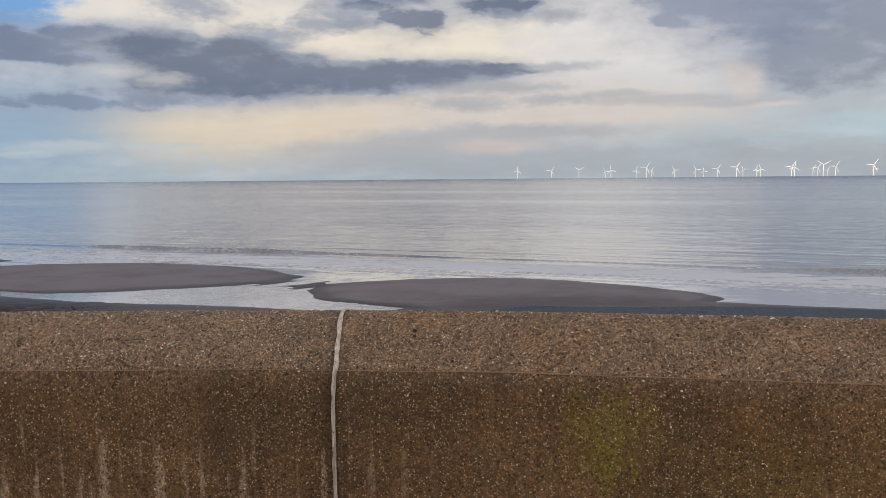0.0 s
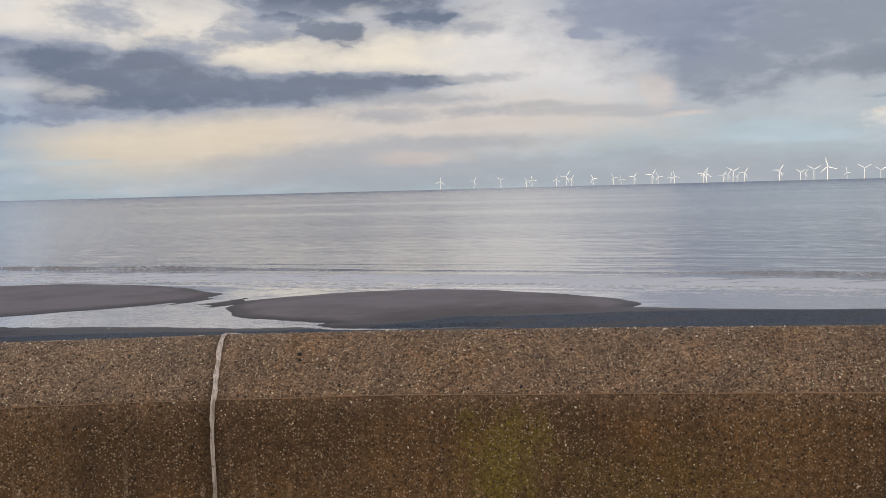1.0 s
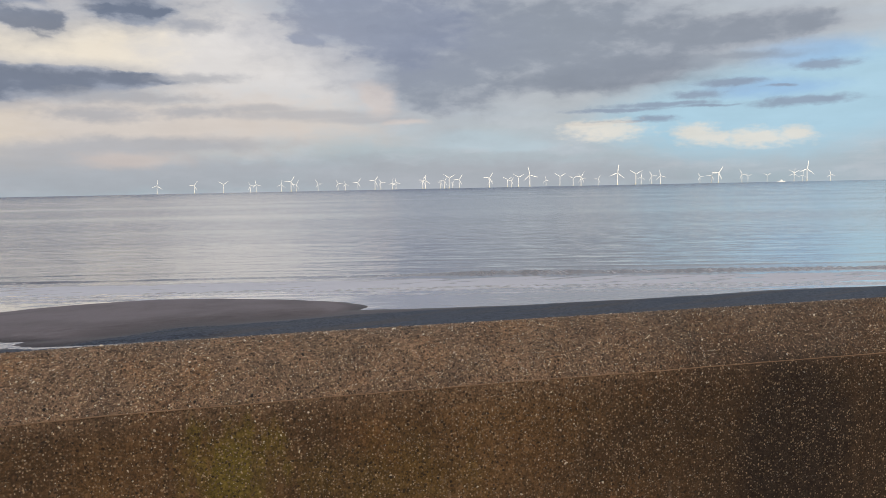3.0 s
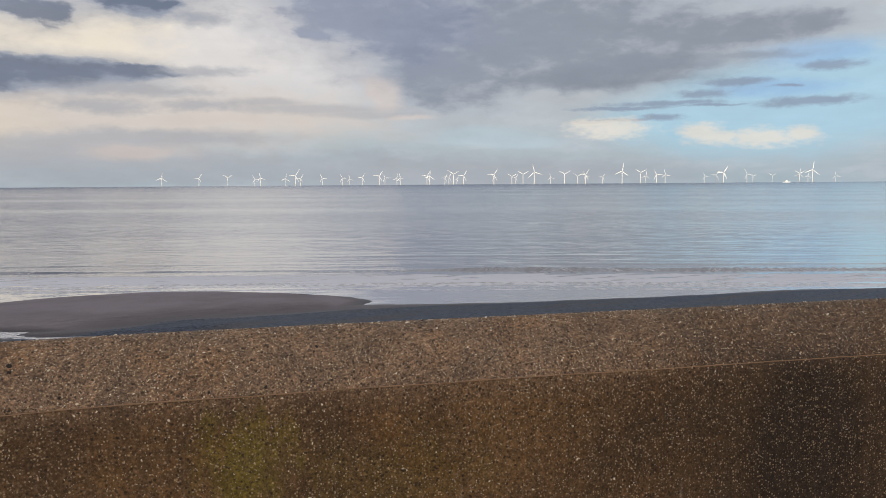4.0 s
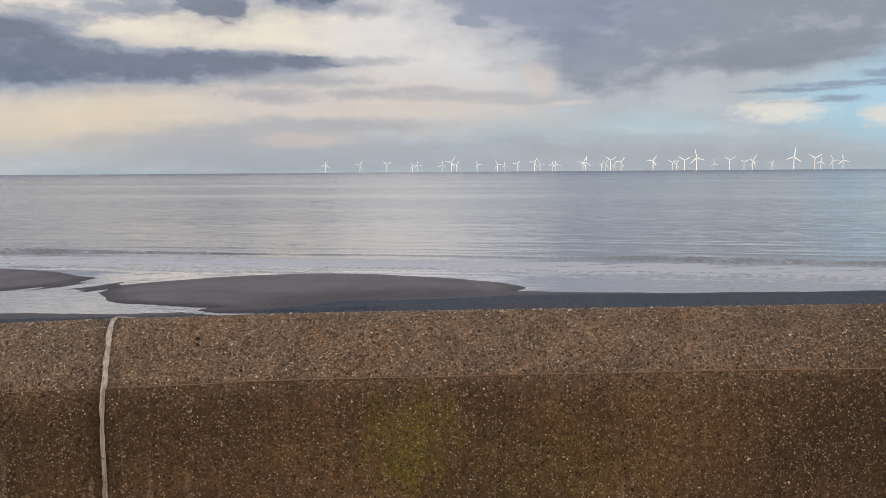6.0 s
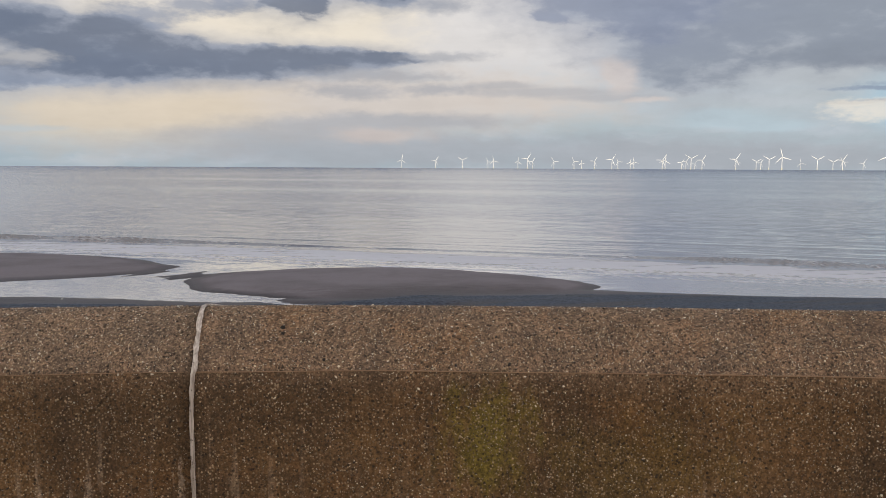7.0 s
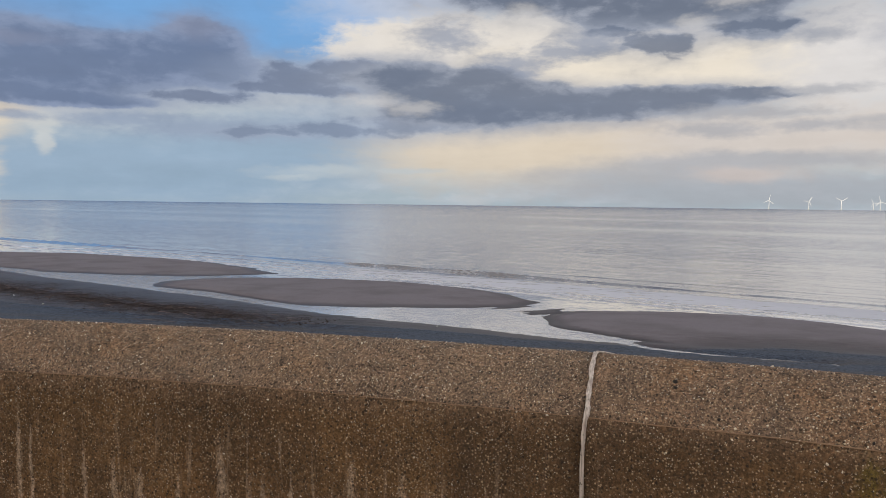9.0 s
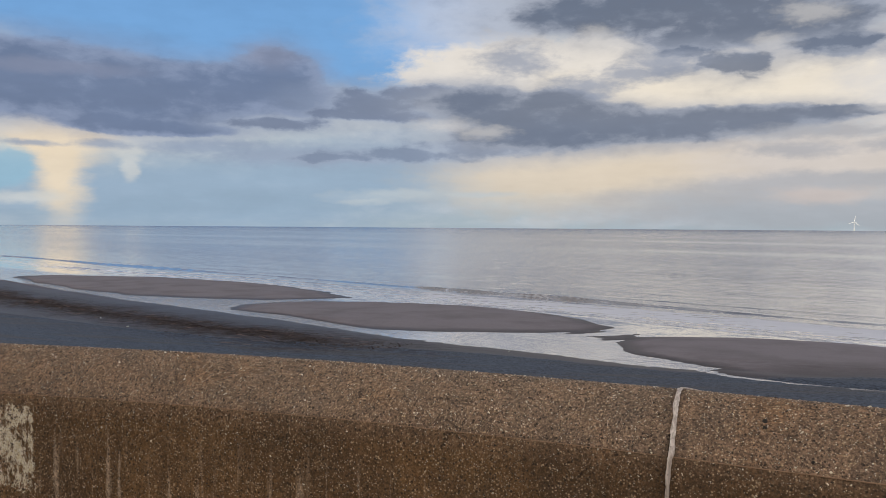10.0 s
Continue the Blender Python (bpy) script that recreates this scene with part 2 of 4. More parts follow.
    sky = g.mix(g.ramp(near, -0.1, 0.95), sky, (1.12 * SKY, 1.01 * SKY, 0.91 * SKY, 1))
    # faint unevenness everywhere
    tone = g.math("ADD", 1.0, g.math("ADD", g.math("MULTIPLY", ragged, 0.06), g.math("MULTIPLY", g.math("SUBTRACT", streaks, 0.5), 0.22)))
    sky = g.vec("SCALE", sky, scale=tone)
    back = g.add("ShaderNodeBackground")
    back.inputs["Strength"].default_value = 0.1
    g.links.new(sky, back.inputs["Color"])
    out = g.add("ShaderNodeOutputWorld")
    g.links.new(back.outputs[0], out.inputs["Surface"])


cloudy_sky()
sun = new("sun", bpy.data.lights.new("sun", "SUN"))
sun.data.energy, sun.data.angle, sun.data.color = 3.4, radians(1.5), (1.0, 0.9, 0.76)
sa, se = radians(SUN_AZ), radians(SUN_EL)
sun.matrix_world = look((0, 0, 60), (-math.sin(sa) * math.cos(se) * 10, -math.cos(sa) * math.cos(se) * 10, 60 - math.sin(se) * 10))
scene.view_settings.exposure = 0.0


# ---- materials ----
def material(name, rough=0.8, metal=0.0, ior=1.45):
    m = bpy.data.materials.new(name)
    m.use_nodes = True
    b = m.node_tree.nodes["Principled BSDF"]
    b.inputs["Roughness"].default_value, b.inputs["Metallic"].default_value, b.inputs["IOR"].default_value = rough, metal, ior
    return m, Nodes(m.node_tree), b


def obj_coord(g):
    return g.add("ShaderNodeTexCoord").outputs["Object"]


def attribute(g, name):
    n = g.add("ShaderNodeAttribute")
    n.attribute_name = name
    return n.outputs["Fac"]


JOINT = -0.455  # the place of the upright joint along the wall


def wall_concrete():
    m, g, b = material("exposed_aggregate_concrete", 0.85)
    p = obj_coord(g)
    x, y, z = g.split(p)
    fine = g.noise(p, 60, 4, 0.6)
    mid = g.noise(p, 9, 5, 0.6)
    broad = g.noise(p, 1.6, 4, 0.6)
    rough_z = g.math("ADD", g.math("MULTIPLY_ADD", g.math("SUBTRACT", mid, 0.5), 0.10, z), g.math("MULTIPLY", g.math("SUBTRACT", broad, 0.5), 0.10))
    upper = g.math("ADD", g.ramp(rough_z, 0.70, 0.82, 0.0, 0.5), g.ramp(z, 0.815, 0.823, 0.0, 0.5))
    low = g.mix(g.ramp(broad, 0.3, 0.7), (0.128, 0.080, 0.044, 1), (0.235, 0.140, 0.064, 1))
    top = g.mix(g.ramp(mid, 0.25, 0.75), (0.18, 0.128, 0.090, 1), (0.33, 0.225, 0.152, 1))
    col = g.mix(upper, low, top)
    rust = g.ramp(g.noise(g.vec("MULTIPLY", p, (1.9, 1.9, 2.6)), 1.0, 5, 0.65), 0.5, 0.68)
    col = g.mix(g.math("MULTIPLY", rust, 0.38), col, (0.28, 0.145, 0.055, 1))
    # runs of damp down the face
    runs = g.noise(g.vec("MULTIPLY", p, (16, 16, 1.1)), 1.0, 4, 0.6)
    col = g.mix(g.math("MULTIPLY", g.ramp(runs, 0.5, 0.72), 0.45), col, (0.095, 0.062, 0.036, 1))
    # lime runs
    sway = g.math("MULTIPLY_ADD", g.math("SUBTRACT", g.noise(g.vec("MULTIPLY", p, (9, 9, 5)), 1.0, 3), 0.5), 0.035, x)
    runs_at = None
    for at, wide, top in ((-3.32, 0.020, 0.74), (-3.03, 0.018, 0.76), (-2.97, 0.014, 0.70), (-2.70, 0.016, 0.60), (-2.55, 0.030, 0.55), (-2.42, 0.030, 0.53), (-2.23, 0.022, 0.50), (-2.02, 0.034, 0.66), (-1.83, 0.030, 0.52), (-1.69, 0.018, 0.55), (-1.51, 0.016, 0.52), (-1.41, 0.036, 0.66), (-1.18, 0.032, 0.62), (-1.01, 0.024, 0.55), (-0.835, 0.026, 0.57), (-0.50, 0.022, 0.60), (1.27, 0.016, 0.50), (1.42, 0.022, 0.50), (2.35, 0.016, 0.46)):
        one = g.math("MULTIPLY", g.ramp(g.math("DIVIDE", g.math("ABSOLUTE", g.math("SUBTRACT", sway, at)), g.ramp(z, top, top - 0.28, 0.3, 1.3, False)), wide * 1.2, 0.0), g.ramp(z, top + 0.03, top - 0.20))
        runs_at = one if runs_at is None else g.math("MAXIMUM", runs_at, one)
    lime = g.ramp(g.math("MULTIPLY_ADD", g.noise(g.vec("MULTIPLY", p, (85, 85, 32)), 1.0, 6, 0.75), 1.0, g.math("MULTIPLY", runs_at, 0.30)), 0.60, 0.86)
    col = g.mix(g.math("MULTIPLY", g.math("MULTIPLY", lime, g.ramp(runs_at, 0.0, 0.7)), 0.72), col, (0.60, 0.47, 0.35, 1))
    faint = g.ramp(g.noise(g.vec("MULTIPLY", p, (26, 26, 1.6)), 1.0, 5, 0.65), 0.54, 0.70)
    col = g.mix(g.math("MULTIPLY", g.math("MULTIPLY", faint, g.ramp(z, 0.74, 0.5)), g.ramp(x, 0.2, -0.6, 0.12, 0.62)), col, (0.50, 0.38, 0.27, 1))
    # paler, greyer slope on the northern length
    col = g.mix(g.math("MULTIPLY", g.ramp(z, 0.80, 0.86), g.math("MULTIPLY", g.ramp(x, JOINT + 0.02, JOINT - 0.02), g.ramp(x, -3.2, -2.0, 0.0, 0.20))), col, (0.33, 0.265, 0.205, 1))
    # rusty smears on the slope
    smear = g.ramp(g.noise(g.vec("MULTIPLY", p, (7.5, 7.5, 2.4)), 1.0, 5, 0.65), 0.52, 0.68)
    col = g.mix(g.math("MULTIPLY", g.math("MULTIPLY", smear, g.ramp(z, 0.80, 0.86)), g.ramp(x, -0.3, 0.8, 0.10, 0.34)), col, (0.34, 0.195, 0.11, 1))
    # algae
    d = g.vec("LENGTH", g.vec("DIVIDE", g.vec("SUBTRACT", g.join(x, z), (0.63, 0.56, 0)), (0.20, 0.24, 1)))
    alg = g.ramp(g.math("MULTIPLY_ADD", g.math("SUBTRACT", g.noise(g.vec("MULTIPLY", p, (14, 14, 5)), 1.0, 5, 0.65), 0.5), 2.6, d), 1.2, 0.3)
    col = g.mix(g.math("MULTIPLY", alg, 0.72), col, (0.23, 0.19, 0.034, 1))
    d = g.vec("LENGTH", g.vec("DIVIDE", g.vec("SUBTRACT", g.join(x, z), (1.2, 0.45, 0)), (0.40, 0.20, 1)))
    alg = g.ramp(g.math("MULTIPLY_ADD", g.math("SUBTRACT", g.noise(g.vec("MULTIPLY", p, (11, 11, 4)), 1.0, 5, 0.65), 0.5), 2.6, d), 1.2, 0.3)
    col = g.mix(g.math("MULTIPLY", alg, 0.4), col, (0.17, 0.125, 0.03, 1))
    # black damp stain, a broad dark zone around it, dark patch by the joint
    d = g.vec("LENGTH", g.vec("DIVIDE", g.vec("SUBTRACT", g.join(x, z), (2.92, 0.50, 0)), (0.30, 0.42, 1)))
    col = g.mix(g.math("MULTIPLY", g.ramp(g.math("MULTIPLY_ADD", g.math("SUBTRACT", broad, 0.5), 1.2, d), 1.1, 0.6), 0.85), col, (0.036, 0.028, 0.025, 1))
    d = g.vec("LENGTH", g.vec("DIVIDE", g.vec("SUBTRACT", g.join(x, z), (3.0, 0.55, 0)), (1.25, 0.75, 1)))
    col = g.mix(g.math("MULTIPLY", g.ramp(g.math("MULTIPLY_ADD", g.math("SUBTRACT", broad, 0.5), 0.8, d), 1.1, 0.4), 0.68), col, (0.05, 0.036, 0.027, 1))
    d = g.vec("LENGTH", g.vec("DIVIDE", g.vec("SUBTRACT", g.join(x, z), (-0.95, 0.62, 0)), (0.5, 0.22, 1)))
    col = g.mix(g.math("MULTIPLY", g.ramp(g.math("MULTIPLY_ADD", g.math("SUBTRACT", broad, 0.5), 1.4, d), 1.2, 0.5), 0.32), col, (0.07, 0.052, 0.038, 1))
    # worn white paint
    ax = g.math("DIVIDE", g.math("ABSOLUTE", g.math("ADD", x, 3.555)), 0.11)
    azz = g.math("DIVIDE", g.math("ABSOLUTE", g.math("SUBTRACT", z, 0.56)), 0.195)
    box = g.ramp(g.math("MULTIPLY_ADD", g.math("SUBTRACT", g.noise(p, 40, 5, 0.7), 0.5), 1.4, g.math("MAXIMUM", ax, azz)), 1.05, 0.95)
    worn = g.ramp(g.noise(g.vec("MULTIPLY", p, (30, 30, 16)), 1.0, 6, 0.7), 0.42, 0.54)
    col = g.mix(g.math("MULTIPLY", g.math("MULTIPLY", box, worn), 0.92), col, (0.80, 0.74, 0.60, 1))
    # blotches and fine upright wear
    blot = g.noise(g.vec("MULTIPLY", p, (46, 46, 40)), 1.0, 4, 0.65)
    col = g.mix(0.52, col, g.mix(g.ramp(blot, 0.33, 0.68), (0.22, 0.22, 0.22, 1), (0.72, 0.70, 0.68, 1)), "OVERLAY")
    # small stones in the matrix
    size = g.cells(p, 95)
    tint = g.add("ShaderNodeSeparateColor")
    g.links.new(g.cells(p, 95, "Color"), tint.inputs[0])
    stone = g.math("MULTIPLY", g.ramp(size, 0.44, 0.30), g.ramp(tint.outputs[0], 0.35, 0.45))
    pale = g.mix(tint.outputs[1], (0.05, 0.032, 0.02, 1), (0.62, 0.47, 0.30, 1))
    col = g.mix(g.math("MULTIPLY", stone, 0.8), col, pale)
    dk = g.math("MULTIPLY", g.ramp(g.cells(p, 55), 0.36, 0.22), g.ramp(g.noise(p, 31, 1), 0.49, 0.56))
    col = g.mix(g.math("MULTIPLY", dk, 0.8), col, (0.035, 0.026, 0.02, 1))
    grit = g.ramp(g.noise(p, 105, 4, 0.72), 0.36, 0.66)
    col = g.mix(g.math("MULTIPLY_ADD", upper, 0.22, 0.6), col, g.mix(grit, (0.22, 0.21, 0.21, 1), (0.84, 0.80, 0.76, 1)), "OVERLAY")
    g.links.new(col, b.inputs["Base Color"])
    h = g.math("ADD", g.math("MULTIPLY", g.ramp(size, 0.5, 0.1), 0.5), g.math("MULTIPLY", fine, 0.8))
    g.links.new(g.bump(h, 0.8, 0.004), b.inputs["Normal"])
    g.links.new(g.ramp(mid, 0.3, 0.7, 0.72, 0.95), b.inputs["Roughness"])
    return m


def pebble_mix():
    m, g, b = material("aggregate_pebble", 0.6)
    r = g.add("ShaderNodeNewGeometry").outputs["Random Per Island"]
    c = g.add("ShaderNodeValToRGB")
    g.links.new(r, c.inputs[0])
    e = c.color_ramp.elements
    e[0].position, e[0].color = 0.0, (0.05, 0.034, 0.022, 1)
    e[1].position, e[1].color = 1.0, (0.95, 0.89, 0.76, 1)
    for pos, col in ((0.32, (0.042, 0.029, 0.02, 1)), (0.58, (0.22, 0.14, 0.08, 1)), (0.73, (0.52, 0.39, 0.25, 1)), (0.83, (0.88, 0.79, 0.62, 1))):
        n = e.new(pos)
        n.color = col
    x, y, z = g.split(obj_coord(g))
    d = g.vec("LENGTH", g.vec("DIVIDE", g.vec("SUBTRACT", g.join(x, z), (2.92, 0.45, 0)), (0.6, 0.5, 1)))
    dirt = g.math("MULTIPLY", g.ramp(d, 1.2, 0.5), 0.6)
    d = g.vec("LENGTH", g.vec("DIVIDE", g.vec("SUBTRACT", g.join(x, z), (-0.95, 0.62, 0)), (0.5, 0.2, 1)))
    dirt = g.math("MAXIMUM", dirt, g.math("MULTIPLY", g.ramp(d, 1.2, 0.5), 0.35))
    dirt = g.math("MAXIMUM", dirt, g.ramp(g.noise(obj_coord(g), 2.3, 3), 0.5, 0.75, 0.0, 0.35))
    g.links.new(g.mix(dirt, c.outputs[0], (0.05, 0.036, 0.028, 1)), b.inputs["Base Color"])
    return m


def sealant():
    m, g, b = material("weathered_sealant", 0.7)
    p = obj_coord(g)
    n = g.noise(g.vec("MULTIPLY", p, (120, 60, 9)), 1.0, 4, 0.6)
    col = g.mix(g.ramp(n, 0.35, 0.65), (0.54, 0.45, 0.39, 1), (0.90, 0.81, 0.74, 1))
    col = g.mix(g.ramp(g.noise(p, 45, 4), 0.58, 0.72), col, (0.16, 0.12, 0.09, 1))
    g.links.new(col, b.inputs["Base Color"])
    g.links.new(g.bump(n, 0.6, 0.003), b.inputs["Normal"])
    return m


def mortar():
    m, g, b = material("mortar_fin", 0.9)
    n = g.noise(g.vec("MULTIPLY", obj_coord(g), (6, 6, 40)), 1.0, 5)
    g.links.new(g.mix(n, (0.22, 0.13, 0.075, 1), (0.44, 0.29, 0.18, 1)), b.inputs["Base Color"])
    return m


def beach():
    m, g, b = material("wet_sand_and_shingle", 0.7)
    p = obj_coord(g)
    x, y, z = g.split(p)
    h = g.math("SUBTRACT", z, SEA)
    n1 = g.noise(p, 0.35, 5, 0.6)
    n2 = g.noise(p, 6.0, 5, 0.65)
    wet = g.ramp(g.math("MULTIPLY_ADD", g.math("SUBTRACT", n1, 0.5), 0.03, h), 0.075, 0.012)
    wet = g.math("MAXIMUM", wet, g.math("MULTIPLY", attribute(g, "damp"), 0.95))
    sand = g.mix(n2, (0.202, 0.179, 0.193, 1), (0.258, 0.228, 0.245, 1))
    sand = g.mix(g.ramp(n1, 0.4, 0.7), sand, (0.178, 0.156, 0.166, 1))
    damp = g.mix(n2, (0.050, 0.041, 0.041, 1), (0.085, 0.068, 0.067, 1))
    col = g.mix(wet, sand, damp)
    c1 = g.cells(p, 14, "Color")
    grey = g.add("ShaderNodeSeparateColor")
    g.links.new(c1, grey.inputs[0])
    pebbles = g.mix(grey.outputs[0], (0.034, 0.044, 0.064, 1), (0.104, 0.122, 0.164, 1))
    shingle = g.ramp(g.math("MULTIPLY_ADD", g.math("SUBTRACT", n2, 0.5), 0.5, attribute(g, "shingle")), 0.35, 0.65)
    drift = g.noise(g.vec("MULTIPLY", g.join(g.math("MULTIPLY_ADD", y, 0.4, x), g.math("MULTIPLY_ADD", x, -0.18, y)), (0.12, 1.1, 1)), 1.0, 5, 0.6)
    pebbles = g.mix(g.ramp(drift, 0.46, 0.66, 0.0, 0.75), pebbles, (0.10, 0.088, 0.086, 1))
    pebbles = g.mix(g.ramp(g.noise(p, 11, 4, 0.7), 0.52, 0.68, 0.0, 0.8), pebbles, (0.022, 0.026, 0.034, 1))
    col = g.mix(shingle, col, pebbles)
    churn = attribute(g, "churn")
    col = g.mix(g.math("MULTIPLY", churn, g.ramp(g.noise(g.vec("MULTIPLY", p, (1.2, 3.0, 1)), 1.0, 5, 0.7), 0.42, 0.6)), col, (0.046, 0.037, 0.034, 1))
    col = g.mix(g.math("MULTIPLY", churn, g.ramp(g.noise(g.vec("MULTIPLY", p, (0.9, 4.0, 1)), 1.0, 5, 0.7), 0.56, 0.66)), col, (0.22, 0.15, 0.125, 1))
    g.links.new(col, b.inputs["Base Color"])
    g.links.new(g.math("MAXIMUM", g.ramp(wet, 0, 1, 0.75, 0.42), g.math("MULTIPLY", shingle, 0.6)), b.inputs["Roughness"])
    g.links.new(g.math("MULTIPLY", g.math("SUBTRACT", 1.0, churn, clamp=True), 0.22), b.inputs["Specular IOR Level"])
    bh = g.math("ADD", g.math("MULTIPLY", n2, 0.4), g.math("MULTIPLY", shingle, g.ramp(g.cells(p, 14), 0.6, 0.0)))
    bh = g.math("MULTIPLY_ADD", g.math("MULTIPLY", churn, g.noise(g.vec("MULTIPLY", p, (0.9, 3.2, 1)), 1.0, 5, 0.65)), 9.0, bh)
    g.links.new(g.bump(bh, 0.7, 0.03), b.inputs["Normal"])
    return m


def sea_water():
    m, g, b = material("sea_water", 0.08, 0.0, 1.36)
    p = obj_coord(g)
    s = attribute(g, "shore")
    q = g.join(s, g.math("SUBTRACT", g.split(p)[0], g.math("MULTIPLY", g.split(p)[1], 0.4)))
    swell = g.noise(g.vec("MULTIPLY", q, (0.30, 0.10, 1)), 1.0, 3, 0.5)
    chop = g.noise(g.vec("MULTIPLY", q, (2.0, 0.8, 1)), 1.0, 4, 0.6)
    slick = g.noise(g.vec("MULTIPLY", q, (0.02, 0.003, 1)), 1.0, 4, 0.6)
    near = g.math("DIVIDE", 95.0, g.math("ADD", 95.0, g.math("MAXIMUM", s, 0.0)))
    deep = g.math("SUBTRACT", 1.0, near)
    col = g.mix(deep, (0.21, 0.168, 0.145, 1), (0.045, 0.08, 0.155, 1))
    # aerated shallows, made paler still to stand in for mirrored bright sky
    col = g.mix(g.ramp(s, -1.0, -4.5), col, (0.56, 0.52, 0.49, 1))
    # foam in sheets behind the breakers and in lines on the run-up
    lace = g.noise(g.vec("MULTIPLY", q, (2.0, 0.55, 1)), 1.0, 6, 0.68)
    band = g.math("MAXIMUM", attribute(g, "foam"), 0.0)
    foam = g.ramp(g.math("ADD", lace, g.math("MULTIPLY", band, 0.80)), 0.84, 1.02)
    lines = g.math("MULTIPLY", g.ramp(g.noise(g.vec("MULTIPLY", q, (1.5, 0.07, 1)), 1.0, 4, 0.6), 0.58, 0.66), g.math("MULTIPLY", g.ramp(s, -15, -9), g.ramp(s, 12, 2, 0.0, 0.55)))
    foam = g.math("MAXIMUM", foam, lines)
    col = g.mix(g.math("MULTIPLY", foam, 0.92), col, (0.72, 0.73, 0.80, 1))
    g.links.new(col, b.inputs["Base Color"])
    g.links.new(g.math("MAXIMUM", g.math("MULTIPLY", foam, 0.8), g.math("MULTIPLY", g.math("MULTIPLY_ADD", deep, 0.10, 0.05), g.ramp(slick, 0.3, 0.65, 0.7, 1.15))), b.inputs["Roughness"])
    out = g.math("MULTIPLY_ADD", deep, 1.0, g.ramp(s, -6, 8, 0.12, 0.36))
    # normals tilted shoreward as visible wave faces, so the water mirrors higher sky
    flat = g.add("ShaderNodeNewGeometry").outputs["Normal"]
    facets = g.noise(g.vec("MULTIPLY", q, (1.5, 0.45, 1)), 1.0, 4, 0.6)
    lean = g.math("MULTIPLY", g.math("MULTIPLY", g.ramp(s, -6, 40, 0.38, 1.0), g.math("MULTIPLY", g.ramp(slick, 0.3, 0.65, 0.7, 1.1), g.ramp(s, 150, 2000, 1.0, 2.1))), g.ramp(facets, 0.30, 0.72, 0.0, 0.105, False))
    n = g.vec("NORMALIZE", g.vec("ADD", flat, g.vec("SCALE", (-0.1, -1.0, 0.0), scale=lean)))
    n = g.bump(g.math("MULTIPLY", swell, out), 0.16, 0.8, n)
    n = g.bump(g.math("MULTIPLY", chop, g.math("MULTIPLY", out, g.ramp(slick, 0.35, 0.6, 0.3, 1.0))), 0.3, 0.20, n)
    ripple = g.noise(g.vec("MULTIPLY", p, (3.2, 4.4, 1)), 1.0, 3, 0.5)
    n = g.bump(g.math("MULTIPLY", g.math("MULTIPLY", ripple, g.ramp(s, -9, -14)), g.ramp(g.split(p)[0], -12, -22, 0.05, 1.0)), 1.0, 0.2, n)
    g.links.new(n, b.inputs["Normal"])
    # calm water throws back most of the low sky
    g.links.new(g.math("MULTIPLY", g.math("DIVIDE", 900.0, g.math("ADD", 900.0, g.math("MAXIMUM", s, 0.0))), g.math("SUBTRACT", 1.0, foam)), b.inputs["Coat Weight"])
    b.inputs["Coat IOR"].default_value = 2.6
    g.links.new(g.math("MULTIPLY_ADD", deep, 0.10, 0.05), b.inputs["Coat Roughness"])
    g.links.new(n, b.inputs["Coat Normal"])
    return m


def plain(name, colour, rough=0.5, grain=0.12, scale=3.0):
    m, g, b = material(name, rough)
    n = g.noise(obj_coord(g), scale, 4)
    lo = tuple(c * (1 - grain) for c in colour) + (1,)
    hi = tuple(min(1, c * (1 + grain)) for c in colour) + (1,)
    g.links.new(g.mix(n, lo, hi), b.inputs["Base Color"])
    return m


CONCRETE, PEBBLE, SEALANT, MORTAR = wall_concrete(), pebble_mix(), sealant(), mortar()
BEACH, WATER = beach(), sea_water()
WHITE_PAINT = plain("white_turbine_paint", (0.70, 0.71, 0.70), 0.4, 0.03, 0.1)
YELLOW_PAINT = plain("pale_foundation_paint", (0.70, 0.66, 0.50), 0.5, 0.1, 0.2)
PIT_BLACK = plain("pit_black", (0.03, 0.025, 0.022), 0.7, 0.4, 60)
PAVING = plain("promenade_concrete", (0.33, 0.28, 0.23), 0.9, 0.2, 2.0)
SHADE_BLOCK = plain("warm_shade_block", (0.48, 0.33, 0.24), 0.9, 0.15, 0.3)
HULL = plain("dark_hull_paint", (0.05, 0.07, 0.12), 0.4)
WRACK = plain("dark_wrack", (0.075, 0.055, 0.045), 0.85, 0.4, 8)
PALE_STONE = plain("pale_stone", (0.55, 0.54, 0.50), 0.7, 0.2, 20)


# ---- mesh helpers ----
def mesh_object(name, verts, faces, mat, parent=None, label="", smooth=False):
    me = bpy.data.meshes.new(name)
    me.from_pydata([tuple(v) for v in verts], [], [tuple(f) for f in faces])
    if smooth:
        me.shade_smooth()
    me.materials.append(mat)
    ob = new(name, me)
    ob.parent = parent
    if label:
        ob["label"] = label
    return ob


